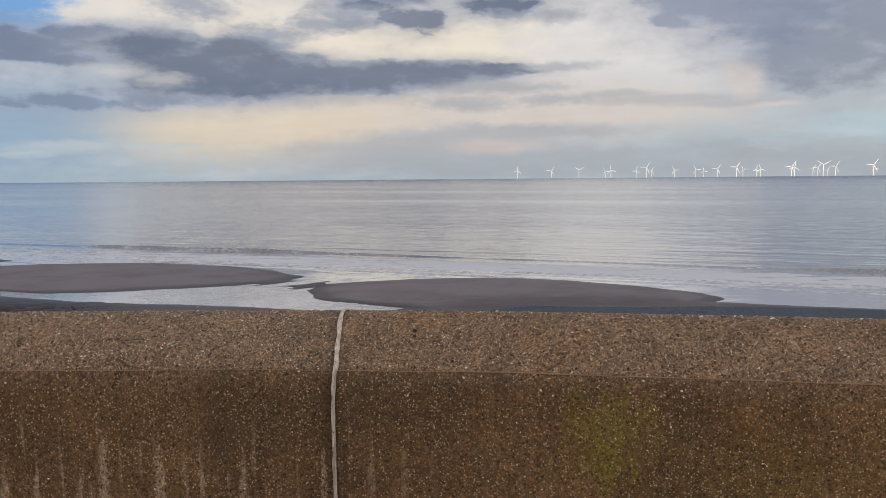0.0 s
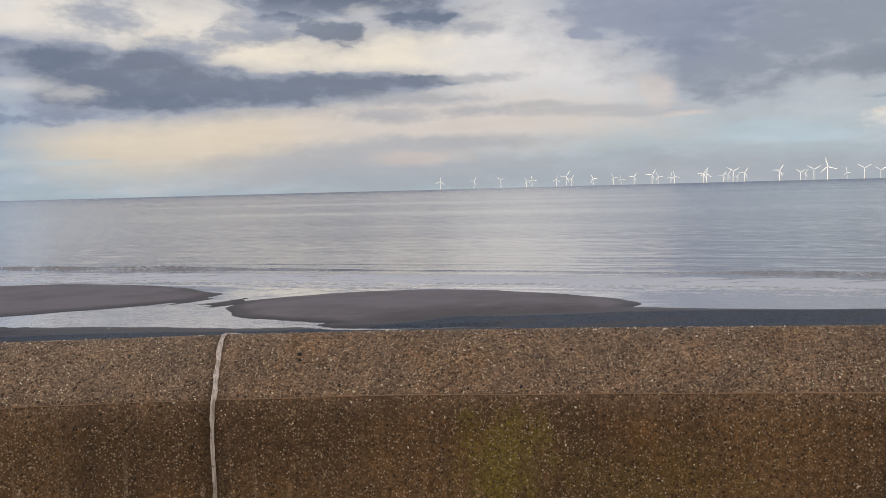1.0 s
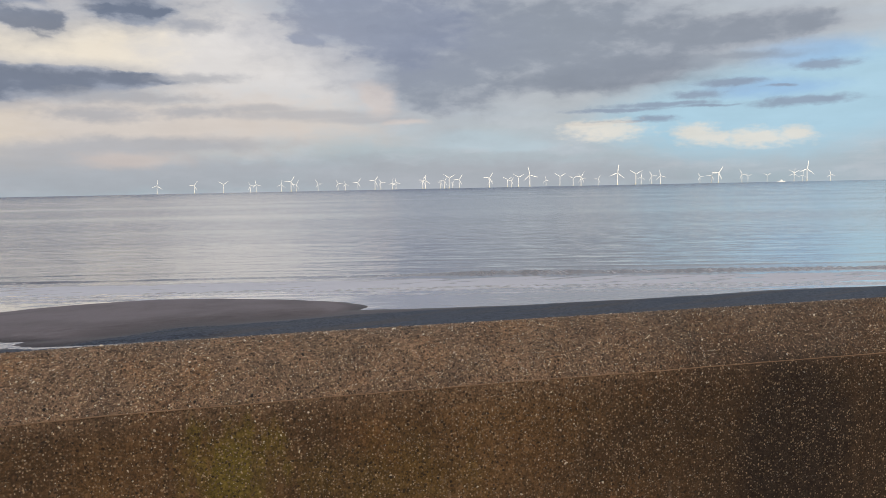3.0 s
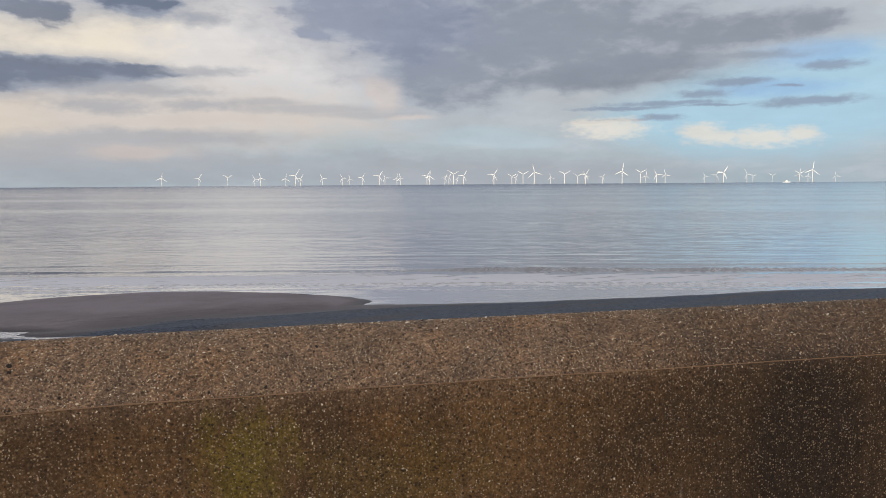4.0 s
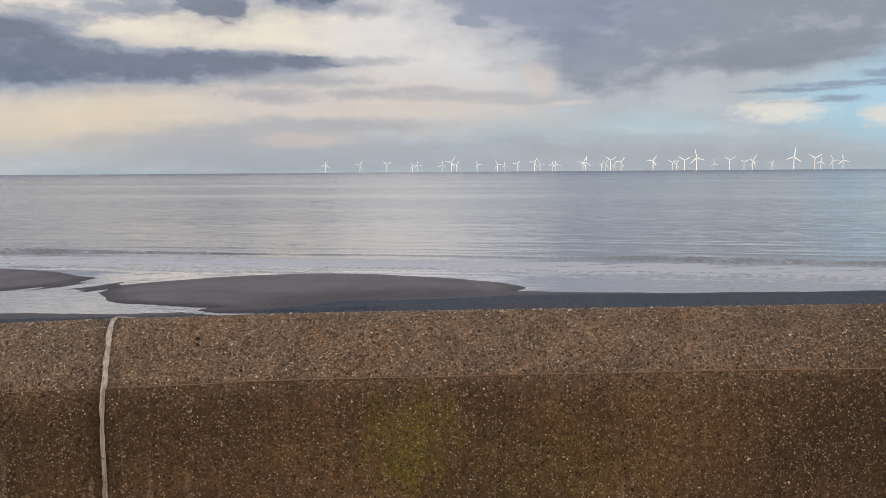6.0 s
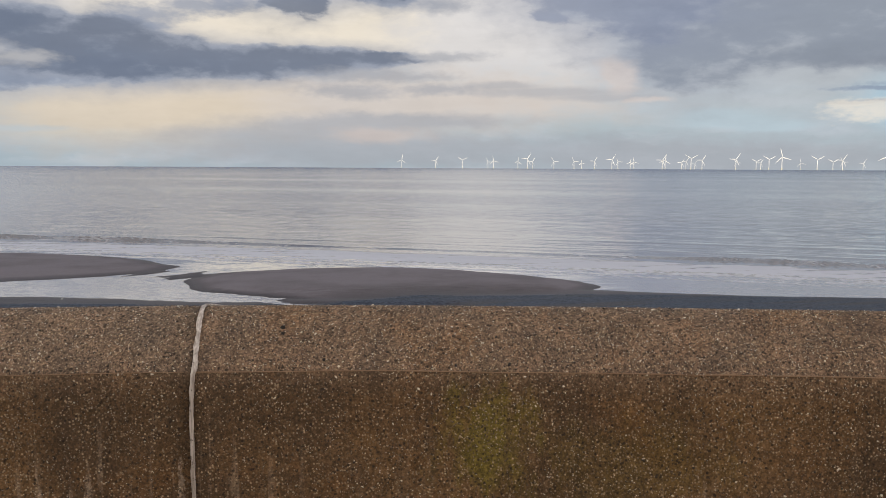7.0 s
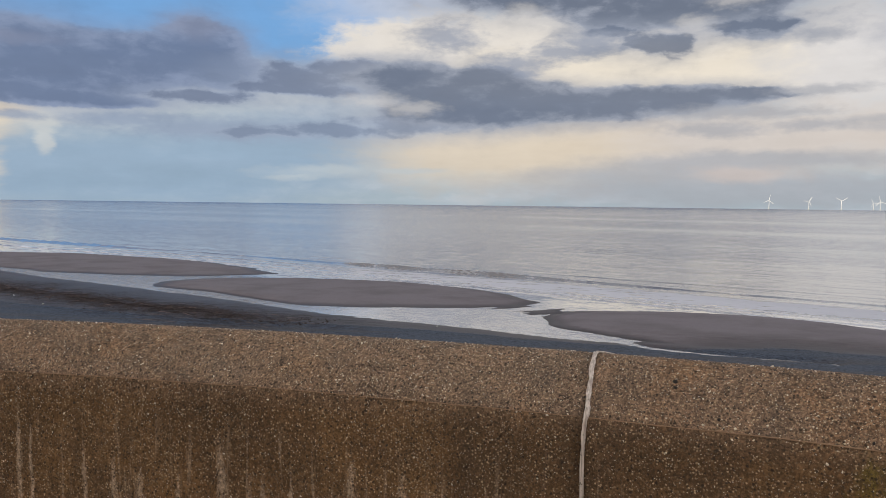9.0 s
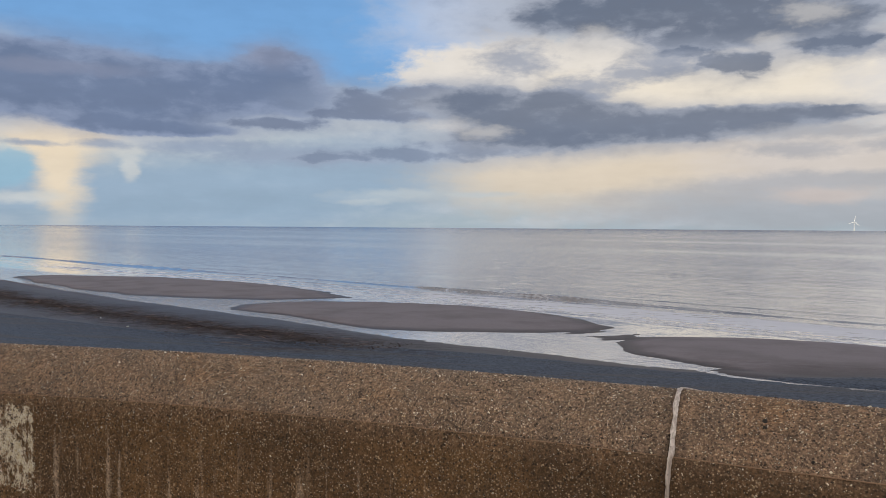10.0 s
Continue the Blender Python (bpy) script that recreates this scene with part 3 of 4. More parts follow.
def grid_object(name, xs, ys, zz, mat, extra=()):
    """A sheet over the plan lines xs and ys, with heights zz[j, i] and named float values at its points."""
    X, Y = np.meshgrid(xs, ys)
    co = np.stack([X, Y, zz], -1).reshape(-1, 3).astype(np.float32)
    ny, nx = X.shape
    k = np.arange(nx * ny).reshape(ny, nx)
    quads = np.stack([k[:-1, :-1], k[:-1, 1:], k[1:, 1:], k[1:, :-1]], -1).reshape(-1, 4)
    me = bpy.data.meshes.new(name)
    me.vertices.add(len(co))
    me.vertices.foreach_set("co", co.ravel())
    me.loops.add(quads.size)
    me.loops.foreach_set("vertex_index", quads.ravel().astype(np.int32))
    me.polygons.add(len(quads))
    me.polygons.foreach_set("loop_start", np.arange(0, quads.size, 4, dtype=np.int32))
    me.update(calc_edges=True)
    me.shade_smooth()
    for key, values in extra:
        a = me.attributes.new(key, "FLOAT", "POINT")
        a.data.foreach_set("value", np.asarray(values, np.float32).ravel())
    me.materials.append(mat)
    return new(name, me)


def part(name, bm, mat, parent, label=""):
    me = bpy.data.meshes.new(name)
    bm.to_mesh(me)
    bm.free()
    me.materials.append(mat)
    ob = new(name, me)
    ob.parent = parent
    if label:
        ob["label"] = label
    return ob


def stretch(lo, hi, step, far, grow=1.22):
    """Plan lines: even between lo and hi, then wider and wider to +-far."""
    mid = list(np.arange(lo, hi + step / 2, step))
    right, d = [], step
    while mid[-1] + sum(right) < far:
        d *= grow
        right.append(d)
    left, d2 = [], step
    while mid[0] - sum(left) > -far:
        d2 *= grow
        left.append(d2)
    return np.array(list(mid[0] - np.cumsum(left))[::-1] + mid + list(mid[-1] + np.cumsum(right)))


def fbm(x, y, sx, sy, seed, octaves=4):
    """Smooth random field from summed waves at random headings."""
    rng = np.random.RandomState(seed)
    out, amp = np.zeros_like(x), 1.0
    for o in range(octaves):
        for k in range(5):
            a, ph = rng.uniform(0, 6.283), rng.uniform(0, 6.283)
            out += amp / 5 * 1.6 * np.sin((x / sx * math.cos(a) + y / sy * math.sin(a)) * 2 ** o * 6.283 + ph + 1.3 * np.sin(y / sy * 2 ** o * 2.1 + ph * 2))
        amp *= 0.5
    return out


# ---- the sea wall ----
PLAN_X = np.array([-45, -9, -5.0, -3.65, -2.74, -1.85, -1.1, -0.45, 0.2, 0.9, 1.6, 3.1, 5.0, 9, 45])
PLAN_Y = np.array([-6.3, 1.9, 2.88, 3.14, 3.27, 3.33, 3.325, 3.30, 3.24, 3.13, 3.0, 2.72, 2.37, 1.6, -5.2])
FINE_X = np.arange(-45, 45.01, 0.05)
_w = np.hanning(15)
FINE_Y = np.convolve(np.pad(np.interp(FINE_X, PLAN_X, PLAN_Y), 7, mode="edge"), _w / _w.sum(), mode="valid")
PROFILE = [(0.012, -0.3), (0.012, 0.05), (0.0, 0.45), (-0.002, 0.70), (-0.001, 0.795), (0.006, 0.822), (0.030, 0.853), (0.058, 0.886), (0.110, 0.938), (0.160, 0.980), (0.200, 1.007), (0.235, 1.019), (0.270, 1.019), (0.310, 1.006), (0.340, 0.975), (0.350, 0.930), (0.350, -3.4)]
PN, PZ = np.array([a for a, _ in PROFILE]), np.array([b for _, b in PROFILE])


def wall_line(x):
    return np.interp(x, FINE_X, FINE_Y)


def wall_point(x, n, z):
    """A point of the wall: along its line at x, n metres back from the face."""
    s = (wall_line(x + 0.02) - wall_line(x - 0.02)) / 0.04
    k = 1 / np.sqrt(1 + s * s)
    return np.stack([x - n * s * k, wall_line(x) + n * k, z + 0 * x], -1)


def wall_panel(x0, x1, step, parent):
    """One cast length of wall: its outline swept along the plan, with slightly uneven faces."""
    xs = np.arange(x0, x1 + step / 2, step)
    xs[-1] = x1
    verts, faces, np_ = [], [], len(PROFILE)
    for i, x in enumerate(xs):
        for n, z in PROFILE:
            uneven = 0.0025 * noise.noise((x * 2.2, z * 3.0, 4.0)) if -0.2 < z else 0.0
            verts.append(wall_point(np.float64(x), n + uneven, z + (0.4 * uneven if z > 0.9 else 0)))
    for i in range(len(xs) - 1):
        for j in range(np_ - 1):
            a = i * np_ + j
            faces.append((a, a + np_, a + np_ + 1, a + 1))
    faces.append(tuple(range(np_)))
    faces.append(tuple(reversed(range((len(xs) - 1) * np_, len(xs) * np_))))
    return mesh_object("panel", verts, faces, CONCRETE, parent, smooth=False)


sea_wall = tagged(new("sea_wall"), "low curved concrete sea wall with exposed brown aggregate and a rounded sloping top", "wall", kind="structure")
for x0, x1 in ((-45.0, JOINT - 0.003), (JOINT + 0.008, 45.0)):
    pn = wall_panel(x0, x1, 0.1, sea_wall)
    for poly in pn.data.polygons:
        poly.use_smooth = len(poly.vertices) == 4


def seal_strip(parent):
    """The pale filler over the joint, smeared a little over both panels, with two ridges."""
    rows = []
    for k in range(len(PROFILE) - 2):
        if PZ[k] < 0:
            continue
        for f in np.linspace(0, 1, 12, endpoint=False):
            rows.append((PN[k] + f * (PN[k + 1] - PN[k]), PZ[k] + f * (PZ[k + 1] - PZ[k])))
    verts, faces = [], []
    cols = 9
    for i, (n, z) in enumerate(rows):
        mid = JOINT + 0.003 * noise.noise((z * 5, 1.0, 2.0)) + float(np.interp(z, [0.3, 0.6, 0.76, 0.83, 0.92, 1.03], [0.0, 0.0, 0.005, 0.010, 0.005, -0.001]))
        wl = (0.0080 if z < 0.78 else 0.0096) + 0.004 * noise.noise((z * 22, n * 22, 7.0)) + 0.002 * noise.noise((z * 90, n * 90, 27.0))
        wr = (0.0080 if z < 0.78 else 0.0096) + 0.004 * noise.noise((z * 22, n * 22, 17.0)) + 0.002 * noise.noise((z * 90, n * 90, 37.0))
        for c in range(cols):
            u = c / (cols - 1)
            x = mid - wl + (wl + wr) * u
            lift = (0.0 if c in (0, cols - 1) else 0.004) + 0.0034 * math.cos(u * 12.566) + 0.001 * noise.noise((x * 200, z * 60, 3.0))
            tilt = 0.0 if z < 0.82 else min(1.0, (z - 0.82) / 0.19)
            verts.append(wall_point(np.float64(x), n - lift * (1 - 0.6 * tilt) - 0.001, z + lift * tilt))
    for i in range(len(rows) - 1):
        for c in range(cols - 1):
            a = i * cols + c
            faces.append((a, a + 1, a + cols + 1, a + cols))
    mesh_object("joint_sealant", verts, faces, SEALANT, parent, "pale grey sealant in the vertical joint", True)


def lift_seam(x0, x1, thick, parent):
    """The thin fin of mortar where two pours meet."""
    verts, faces = [], []
    xs = np.arange(x0, x1, 0.02)
    for x in xs:
        d = 0.0025 * noise.noise((x * 2, 0, 0)) + 0.0015 * noise.noise((x * 19, 5, 0))
        t = thick + 0.7 * thick * noise.noise((x * 7, 9, 0))
        for n, z in ((0.010, 0.8162), (0.0015, 0.8165), (0.0022, 0.8165 + t), (0.014, 0.819 + t)):
            verts.append(wall_point(np.float64(x), n, z + d))
    for i in range(len(xs) - 1):
        for c in range(3):
            a = i * 4 + c
            faces.append((a, a + 4, a + 5, a + 1))
    mesh_object("lift_seam", verts, faces, MORTAR, parent, "thin pale line between two pours")


seal_strip(sea_wall)
lift_seam(-6.0, JOINT - 0.014, 0.0013, sea_wall)
lift_seam(JOINT + 0.014, 6.0, 0.0028, sea_wall)

# loose end of filler lying over the crest
sv, sf = [], []
for i in range(13):
    f = i / 12
    c = wall_point(np.float64(JOINT + 0.085 * f ** 1.3), 0.262 + 0.055 * f, 1.023 - 0.018 * f * f)
    for k in range(6):
        a = 1.0472 * k
        rr = 0.0045 * (1 - 0.6 * f)
        sv.append((c[0], c[1] + rr * math.cos(a), c[2] + rr * math.sin(a)))
for i in range(12):
    for k in range(6):
        sf.append((i * 6 + k, i * 6 + (k + 1) % 6, i * 6 + 6 + (k + 1) % 6, i * 6 + 6 + k))
mesh_object("loose_filler", sv, sf, SEALANT, sea_wall, "loose pale strand of filler", True)

# exposed stones, proud of the face
PHI = (1 + 5 ** 0.5) / 2
ICO_V = np.array([(-1, PHI, 0), (1, PHI, 0), (-1, -PHI, 0), (1, -PHI, 0), (0, -1, PHI), (0, 1, PHI), (0, -1, -PHI), (0, 1, -PHI), (PHI, 0, -1), (PHI, 0, 1), (-PHI, 0, -1), (-PHI, 0, 1)]) / 1.902
ICO_F = np.array([(0, 11, 5), (0, 5, 1), (0, 1, 7), (0, 7, 10), (0, 10, 11), (1, 5, 9), (5, 11, 4), (11, 10, 2), (10, 7, 6), (7, 1, 8), (3, 9, 4), (3, 4, 2), (3, 2, 6), (3, 6, 8), (3, 8, 9), (4, 9, 5), (2, 4, 11), (6, 2, 10), (8, 6, 7), (9, 8, 1)])


OCT_V = np.array([(1, 0, 0), (-1, 0, 0), (0, 1, 0), (0, -1, 0), (0, 0, 1), (0, 0, -1)], float)
OCT_F = np.array([(0, 2, 4), (2, 1, 4), (1, 3, 4), (3, 0, 4), (2, 0, 5), (1, 2, 5), (3, 1, 5), (0, 3, 5)])


def scatter(name, centres, radii, mat, parent, seed, flat=0.6, shape=(ICO_V, ICO_F)):
    """Many small uneven stones at the given places, as one mesh."""
    rng = np.random.RandomState(seed)
    n = len(centres)
    v = np.repeat(shape[0][None], n, 0) * rng.uniform(0.6, 1.4, (n, len(shape[0]), 1))
    v = v * np.stack([rng.uniform(0.8, 1.4, n), rng.uniform(0.6, 1.0, n), np.full(n, flat)], -1)[:, None]
    a, t = rng.uniform(0, 6.283, n), rng.uniform(-0.7, 0.7, n)
    c, s, ct, st = np.cos(a)[:, None], np.sin(a)[:, None], np.cos(t)[:, None], np.sin(t)[:, None]
    x, y, z = v[..., 0] * c - v[..., 1] * s, v[..., 0] * s + v[..., 1] * c, v[..., 2]
    y, z = y * ct - z * st, y * st + z * ct
    v = np.stack([x, z, y] if parent is not None else [x, y, z], -1) * radii[:, None, None] + centres[:, None]
    f = shape[1][None] + len(shape[0]) * np.arange(n)[:, None, None]
    me = bpy.data.meshes.new(name)
    me.vertices.add(n * len(shape[0]))
    me.vertices.foreach_set("co", v.astype(np.float32).ravel())
    me.loops.add(f.size)
    me.loops.foreach_set("vertex_index", f.astype(np.int32).ravel())
    me.polygons.add(f.size // 3)
    me.polygons.foreach_set("loop_start", np.arange(0, f.size, 3, dtype=np.int32))
    me.update(calc_edges=True)
    me.shade_smooth()
    me.materials.append(mat)
    ob = new(name, me)
    ob.parent = parent
    return ob


def wall_stones(count, seed, size, spread):
    rng = np.random.RandomState(seed)
    run = np.concatenate([[0], np.cumsum(np.hypot(np.diff(PN), np.diff(PZ)))])
    lo, hi = np.interp(0.26, PZ[:5], run[:5]), run[13]
    x = rng.uniform(-4.3, 4.0, count)
    s = np.where(rng.rand(count) < 0.5, rng.uniform(run[5], hi, count), rng.uniform(lo, run[5], count))
    thin = np.interp(np.interp(s, run, PZ), [0.26, 0.55, 0.74, 0.82], [0.45, 0.55, 0.95, 1.0])
    keep = (np.abs(x - JOINT) > 0.017) & (rng.rand(count) < thin)
    x, s = x[keep], s[keep]
    n, z = np.interp(s, run, PN), np.interp(s, run, PZ)
    r = np.clip(rng.lognormal(math.log(size), spread, len(x)), 0.0011, 0.0062)
    tilt = np.clip((z - 0.82) / 0.2, 0, 1)
    sink = r * rng.uniform(-0.15, 0.45, len(x))
    return wall_point(x, n + sink * (1 - tilt), z - sink * tilt), r


at, r = wall_stones(10000, 3, 0.0027, 0.40)
tagged(scatter("aggregate", at, r, PEBBLE, sea_wall, 4), kind="stuff")
at, r = wall_stones(115000, 5, 0.0019, 0.32)
tagged(scatter("fine_aggregate", at, r, PEBBLE, sea_wall, 6, 0.7, (OCT_V, OCT_F)), kind="stuff")
# black lumps stand in for the small dark holes in the face
for x, z, r in ((-0.139, 0.953, 0.011), (0.025, 0.852, 0.008), (0.706, 0.838, 0.008), (-0.136, 0.934, 0.007), (0.51, 0.835, 0.006), (0.90, 0.955, 0.007), (1.20, 0.69, 0.008)):
    n = float(np.interp(z, PZ[5:12], PN[5:12])) if z > 0.82 else 0.0
    scatter("dark_pit_lump", wall_point(np.array([x, x + 0.004]), n + 0.002, z) + np.array([(0, 0, 0), (-0.004, 0.3 * r if z > 0.82 else 0, r * 0.5)]), np.array([r, r * 0.9]), PIT_BLACK, sea_wall, int(z * 1000))

# promenade behind the wall, where the camera stands
prom_x = np.arange(-44, 44.1, 1.0)
pv, pf = [], []
for x in prom_x:
    yw = float(wall_line(x)) + 0.008
    pv += [(x, yw, 0.0), (x, yw - 30, 0.0), (x, yw - 30, -0.3), (x, yw, -0.3)]
for i in range(len(prom_x) - 1):
    for c in range(4):
        a, b_ = i * 4 + c, i * 4 + (c + 1) % 4
        pf.append((a, b_, b_ + 4, a + 4))
pf += [(0, 3, 2, 1), tuple(len(pv) - 4 + k for k in range(4))]
tagged(mesh_object("pavement", pv, pf, PAVING), "plain grey concrete promenade behind the sea wall", "pavement", kind="structure")

# unseen block added landward: closes the place, shades wall and beach from the sun
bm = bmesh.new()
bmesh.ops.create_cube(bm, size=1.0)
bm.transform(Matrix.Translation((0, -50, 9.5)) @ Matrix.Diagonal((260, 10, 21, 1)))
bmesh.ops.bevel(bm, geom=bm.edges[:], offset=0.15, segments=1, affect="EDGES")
tagged(part("landward_shade", bm, SHADE_BLOCK, None), "plain unseen block added on the landward side to shade the wall", "wall", kind="structure")

# ---- beach ----
EDGE_X = np.array([-400, -90, -63, -49, -38, -29.5, -20.6, -14.7, -9.6, -6, -2.9, 0, 3, 6, 9, 12, 15.4, 21.2, 29, 60, 400])
EDGE_Y = np.array([170, 65, 50.8, 44.2, 39.6, 37.0, 33.7, 31.5, 30.0, 28.7, 28.2, 29.6, 30.6, 30.4, 29.6, 28.3, 27.4, 26.2, 24.9, 17, -90])


def water_edge(x):
    return np.interp(x, EDGE_X, EDGE_Y)


def lens(X, Y, cx, cy, half, wide, turn, high, fat=0.0):
    """A low bank of sand, pointed at both ends."""
    a = radians(turn)
    u = ((X - cx) * math.cos(a) + (Y - cy) * math.sin(a)) / half
    v = (-(X - cx) * math.sin(a) + (Y - cy) * math.cos(a)) / (wide * (1 + fat * u))
    r = np.abs(u) ** 1.7 + np.abs(v) ** 1.8
    k = 1 - r
    return high * np.where(k > 0, (1 - np.exp(-2.6 * k)) / 0.926, 2.0 * np.clip(k, -2, 0))


def beach_height(X, Y):
    e = water_edge(X) + 0.35 * fbm(X, Y * 0 + 3, 16, 16, 5, 3)
    d = e - Y
    land = np.where(d > 0, 0.014 * d + 0.05 * np.clip(d, 0, 0.8), 0.05 * d)
    land = np.clip(land, -0.22, 0.3) + np.clip(d - 11, 0, 14) * 0.06
    far = np.clip(Y - (shore_line(X) - 1), 0, 300) * 0.02
    base = land - np.where(d > 0, 0, far)
    wob = 0.022 * fbm(X, Y, 11, 5, 8, 3)
    banks = np.maximum.reduce([lens(X, Y, -43.5, 49.6, 19.0, 7.2, -12, 0.16, -0.2), lens(X, Y, -17.9, 39.2, 10.9, 6.2, -7, 0.17, -0.1), lens(X, Y, 2.4, 32.2, 8.3, 4.7, -14, 0.17, -0.15)])
    h = np.maximum(base, banks + wob * np.clip(Y - 20, 0, 1))
    # the runnel between the beach and the banks
    half = np.interp(X, [-70, -50, -30, -20, -12, -7, -4, -2.5, 0, 1], [1.0, 0.8, 0.7, 0.6, 0.8, 1.0, 0.22, 0.05, 0.03, 0.02]) * (1 + 0.25 * fbm(X, Y * 0 + 7, 7, 7, 15, 2))
    bed = -0.06 + 0.075 * ((Y - e - half) / half) ** 2
    gut = -0.05 + 0.09 * ((Y - 41.6 - 0.93 * (X + 30)) / 1.5) ** 2
    h = np.where((gut < 0.06) & (X > -31.5) & (X < -22.5), np.minimum(h, gut), h)
    # ribs of sand in the mouth of the runnel
    v = (Y - 33.5) * 0.62 - (X + 6) * 0.78
    mouth = np.clip(1 - ((X + 6.2) / 4.2) ** 2 - ((Y - 34.6) / 4.0) ** 2, 0, 1)
    h = np.maximum(h, -0.06 + mouth * (0.030 + 0.072 * np.abs(fbm(v * 2.2, X + Y, 3.0, 14.0, 27, 3))) - 0.05 * (mouth <= 0))
    # the outflow past the last bank
    line = np.interp(X, [-6, -3.9, -2.4, -1.1, 0.6, 3.1, 5], [33.2, 30.5, 28.4, 27.3, 26.8, 26.5, 26.3])
    out = -0.03 + 0.06 * np.clip(-3.0 - X, 0, 2) + 0.07 * ((Y - line) / np.interp(X, [-6, -3, 0, 6], [0.9, 0.5, 0.34, 0.34])) ** 2
    h = np.where((out < 0.06) & (X > -4.4) & (X < 4.2), np.minimum(h, out), h)
    h = np.where((bed < 0.05) & (X < -3.6) & (X > -110), np.minimum(h, bed), h)
    return np.maximum(h, -2.5) + 0.004 * fbm(X, Y, 1.7, 1.1, 21, 2)


def shore_line(X):
    """The line along which the breakers come in."""
    return np.where(X > -12, 45.2 - 0.46 * X, 45.2 + 0.46 * 12 - 0.36 * (X + 12)) + 0.5 * np.sin(X * 0.11)


xs = stretch(-75, 42, 0.33, 4900)
ys = np.concatenate([-np.geomspace(4900, 2, 24), np.arange(0, 22, 1.0), np.arange(22, 62, 0.25), np.geomspace(63, 4900, 40)])
X, Y = np.meshgrid(xs, ys)
hh = beach_height(X, Y)
edge_d = water_edge(X) - Y
lane = np.interp(X, [-60, -46, -31, -21.8, -15.7, -10], [44, 37.6, 32.3, 29.3, 28.2, 28])
churn = np.exp(-((Y - lane - 0.5 * fbm(X, Y, 6, 6, 33, 3)) / 2.9) ** 2) * np.clip((-9 - X) / 8, 0, 1)
churn = np.maximum(churn, 0.22 * np.exp(-((Y - 29.6) / 0.9) ** 2) * np.clip(X + 3, 0, 1) * np.clip(9 - X, 0, 1))
stone_from = np.interp(X, [-60, -36, -27, -20, -15, -11, -6.7, -2.8, 0, 6, 12, 17, 30], [13, 9.0, 8.0, 6.2, 3.7, 2.2, 1.1, 0.9, 2.2, 2.2, 0.4, 0.0, 0.1])
shingle = np.clip(0.5 + (edge_d - stone_from) * 0.8, 0, 1)
hh = hh + 0.055 * churn * fbm(X, Y, 0.9, 0.5, 31, 3)
# under the promenade the sheet stays low
hh = np.where(Y < wall_line(np.clip(X, -45, 45)) + 0.6, np.minimum(hh, 1.2), hh)
tagged(grid_object("ground", xs, ys, SEA + hh, BEACH, (("shingle", shingle), ("churn", churn), ("damp", np.clip(edge_d * np.interp(X, [-6, 0, 8, 14], [1.5, 0.45, 0.45, 1.5]), 0, 1)))), "flat beach with wet brown sandbanks and a strip of grey shingle", "beach", kind="structure")

# ---- sea ----
xs = stretch(-130, 60, 0.5, 4900)
ys = np.concatenate([np.arange(14, 64, 0.22), np.arange(64, 130, 0.7), np.geomspace(131, 4950, 60)])
X, Y = np.meshgrid(xs, ys)
s = Y - shore_line(X)
zz = np.zeros_like(X)


def roller(offset, high, wide, seed, waver=0.3):
    """One wave in to the shore, steep on the land side."""
    d = s - offset - waver * fbm(X, Y * 0, 40, 40, seed, 4)
    k = high * (0.6 + 0.4 * np.clip(1.3 * fbm(X, Y * 0 + 1, 34, 34, seed + 1, 3), -1, 1))
    return k * np.where(d < 0, np.exp(-(d / (0.45 * wide)) ** 2), np.exp(-(d / (1.6 * wide)) ** 2)), d


foam = np.zeros_like(X)
for offset, high, wide, seed, froth in ((1.6, 0.33, 0.26, 41, 0.46), (-1.2, 0.07, 0.22, 45, 0.60), (-2.7, 0.05, 0.2, 48, 0.58), (-4.6, 0.12, 0.22, 51, 0.64), (-5.4, 0.04, 0.2, 57, 0.60), (-6.6, 0.04, 0.25, 61, 0.58), (5.5, 0.045, 0.35, 67, 0.0), (11.0, 0.03, 0.7, 76, 0.0)):
    k, d = roller(offset, high, wide, seed)
    zz += k
    if froth:
        foam = np.maximum(foam, froth * np.exp(-((d + 0.2) / 0.55) ** 2))
foam = np.maximum(foam, 0.90 * np.clip((s + 5.5) / 1.5, 0, 1) * np.clip((1.2 - s) / 2.2, 0, 1) * np.interp(X, [-32, -8], [0.5, 1.0]) * (0.88 + 0.25 * fbm(X, Y, 9, 1.2, 95, 3)))
bed = beach_height(X, Y)
foam = np.maximum(foam, 0.42 * np.exp(-((bed + 0.006) / 0.012) ** 2) * (Y < 60))
zz *= np.clip(-bed / 0.15, 0, 1)
tagged(grid_object("water", xs, ys, SEA + zz, WATER, (("shore", s), ("foam", foam))), "calm grey-blue sea with low breakers and thin foam", "sea", kind="structure")

# wrack and clods along the tide line
rng = np.random.RandomState(12)
wx = rng.uniform(-50, -13, 1500)
wy = np.interp(wx, [-60, -46, -31, -21.8, -15.7, -10], [44, 37.6, 32.3, 29.3, 28.2, 28]) + rng.normal(0, 0.75, 1500) + 0.5 * np.sin(wx * 0.9)
wz = SEA + beach_height(wx[None], wy[None])[0]
tagged(scatter("tide_wrack", np.stack([wx, wy, wz + 0.01], -1), rng.uniform(0.012, 0.05, 1500), WRACK, None, 13, 0.45), "dark clods and weed along the tide line on the sand", "seaweed", kind="stuff")
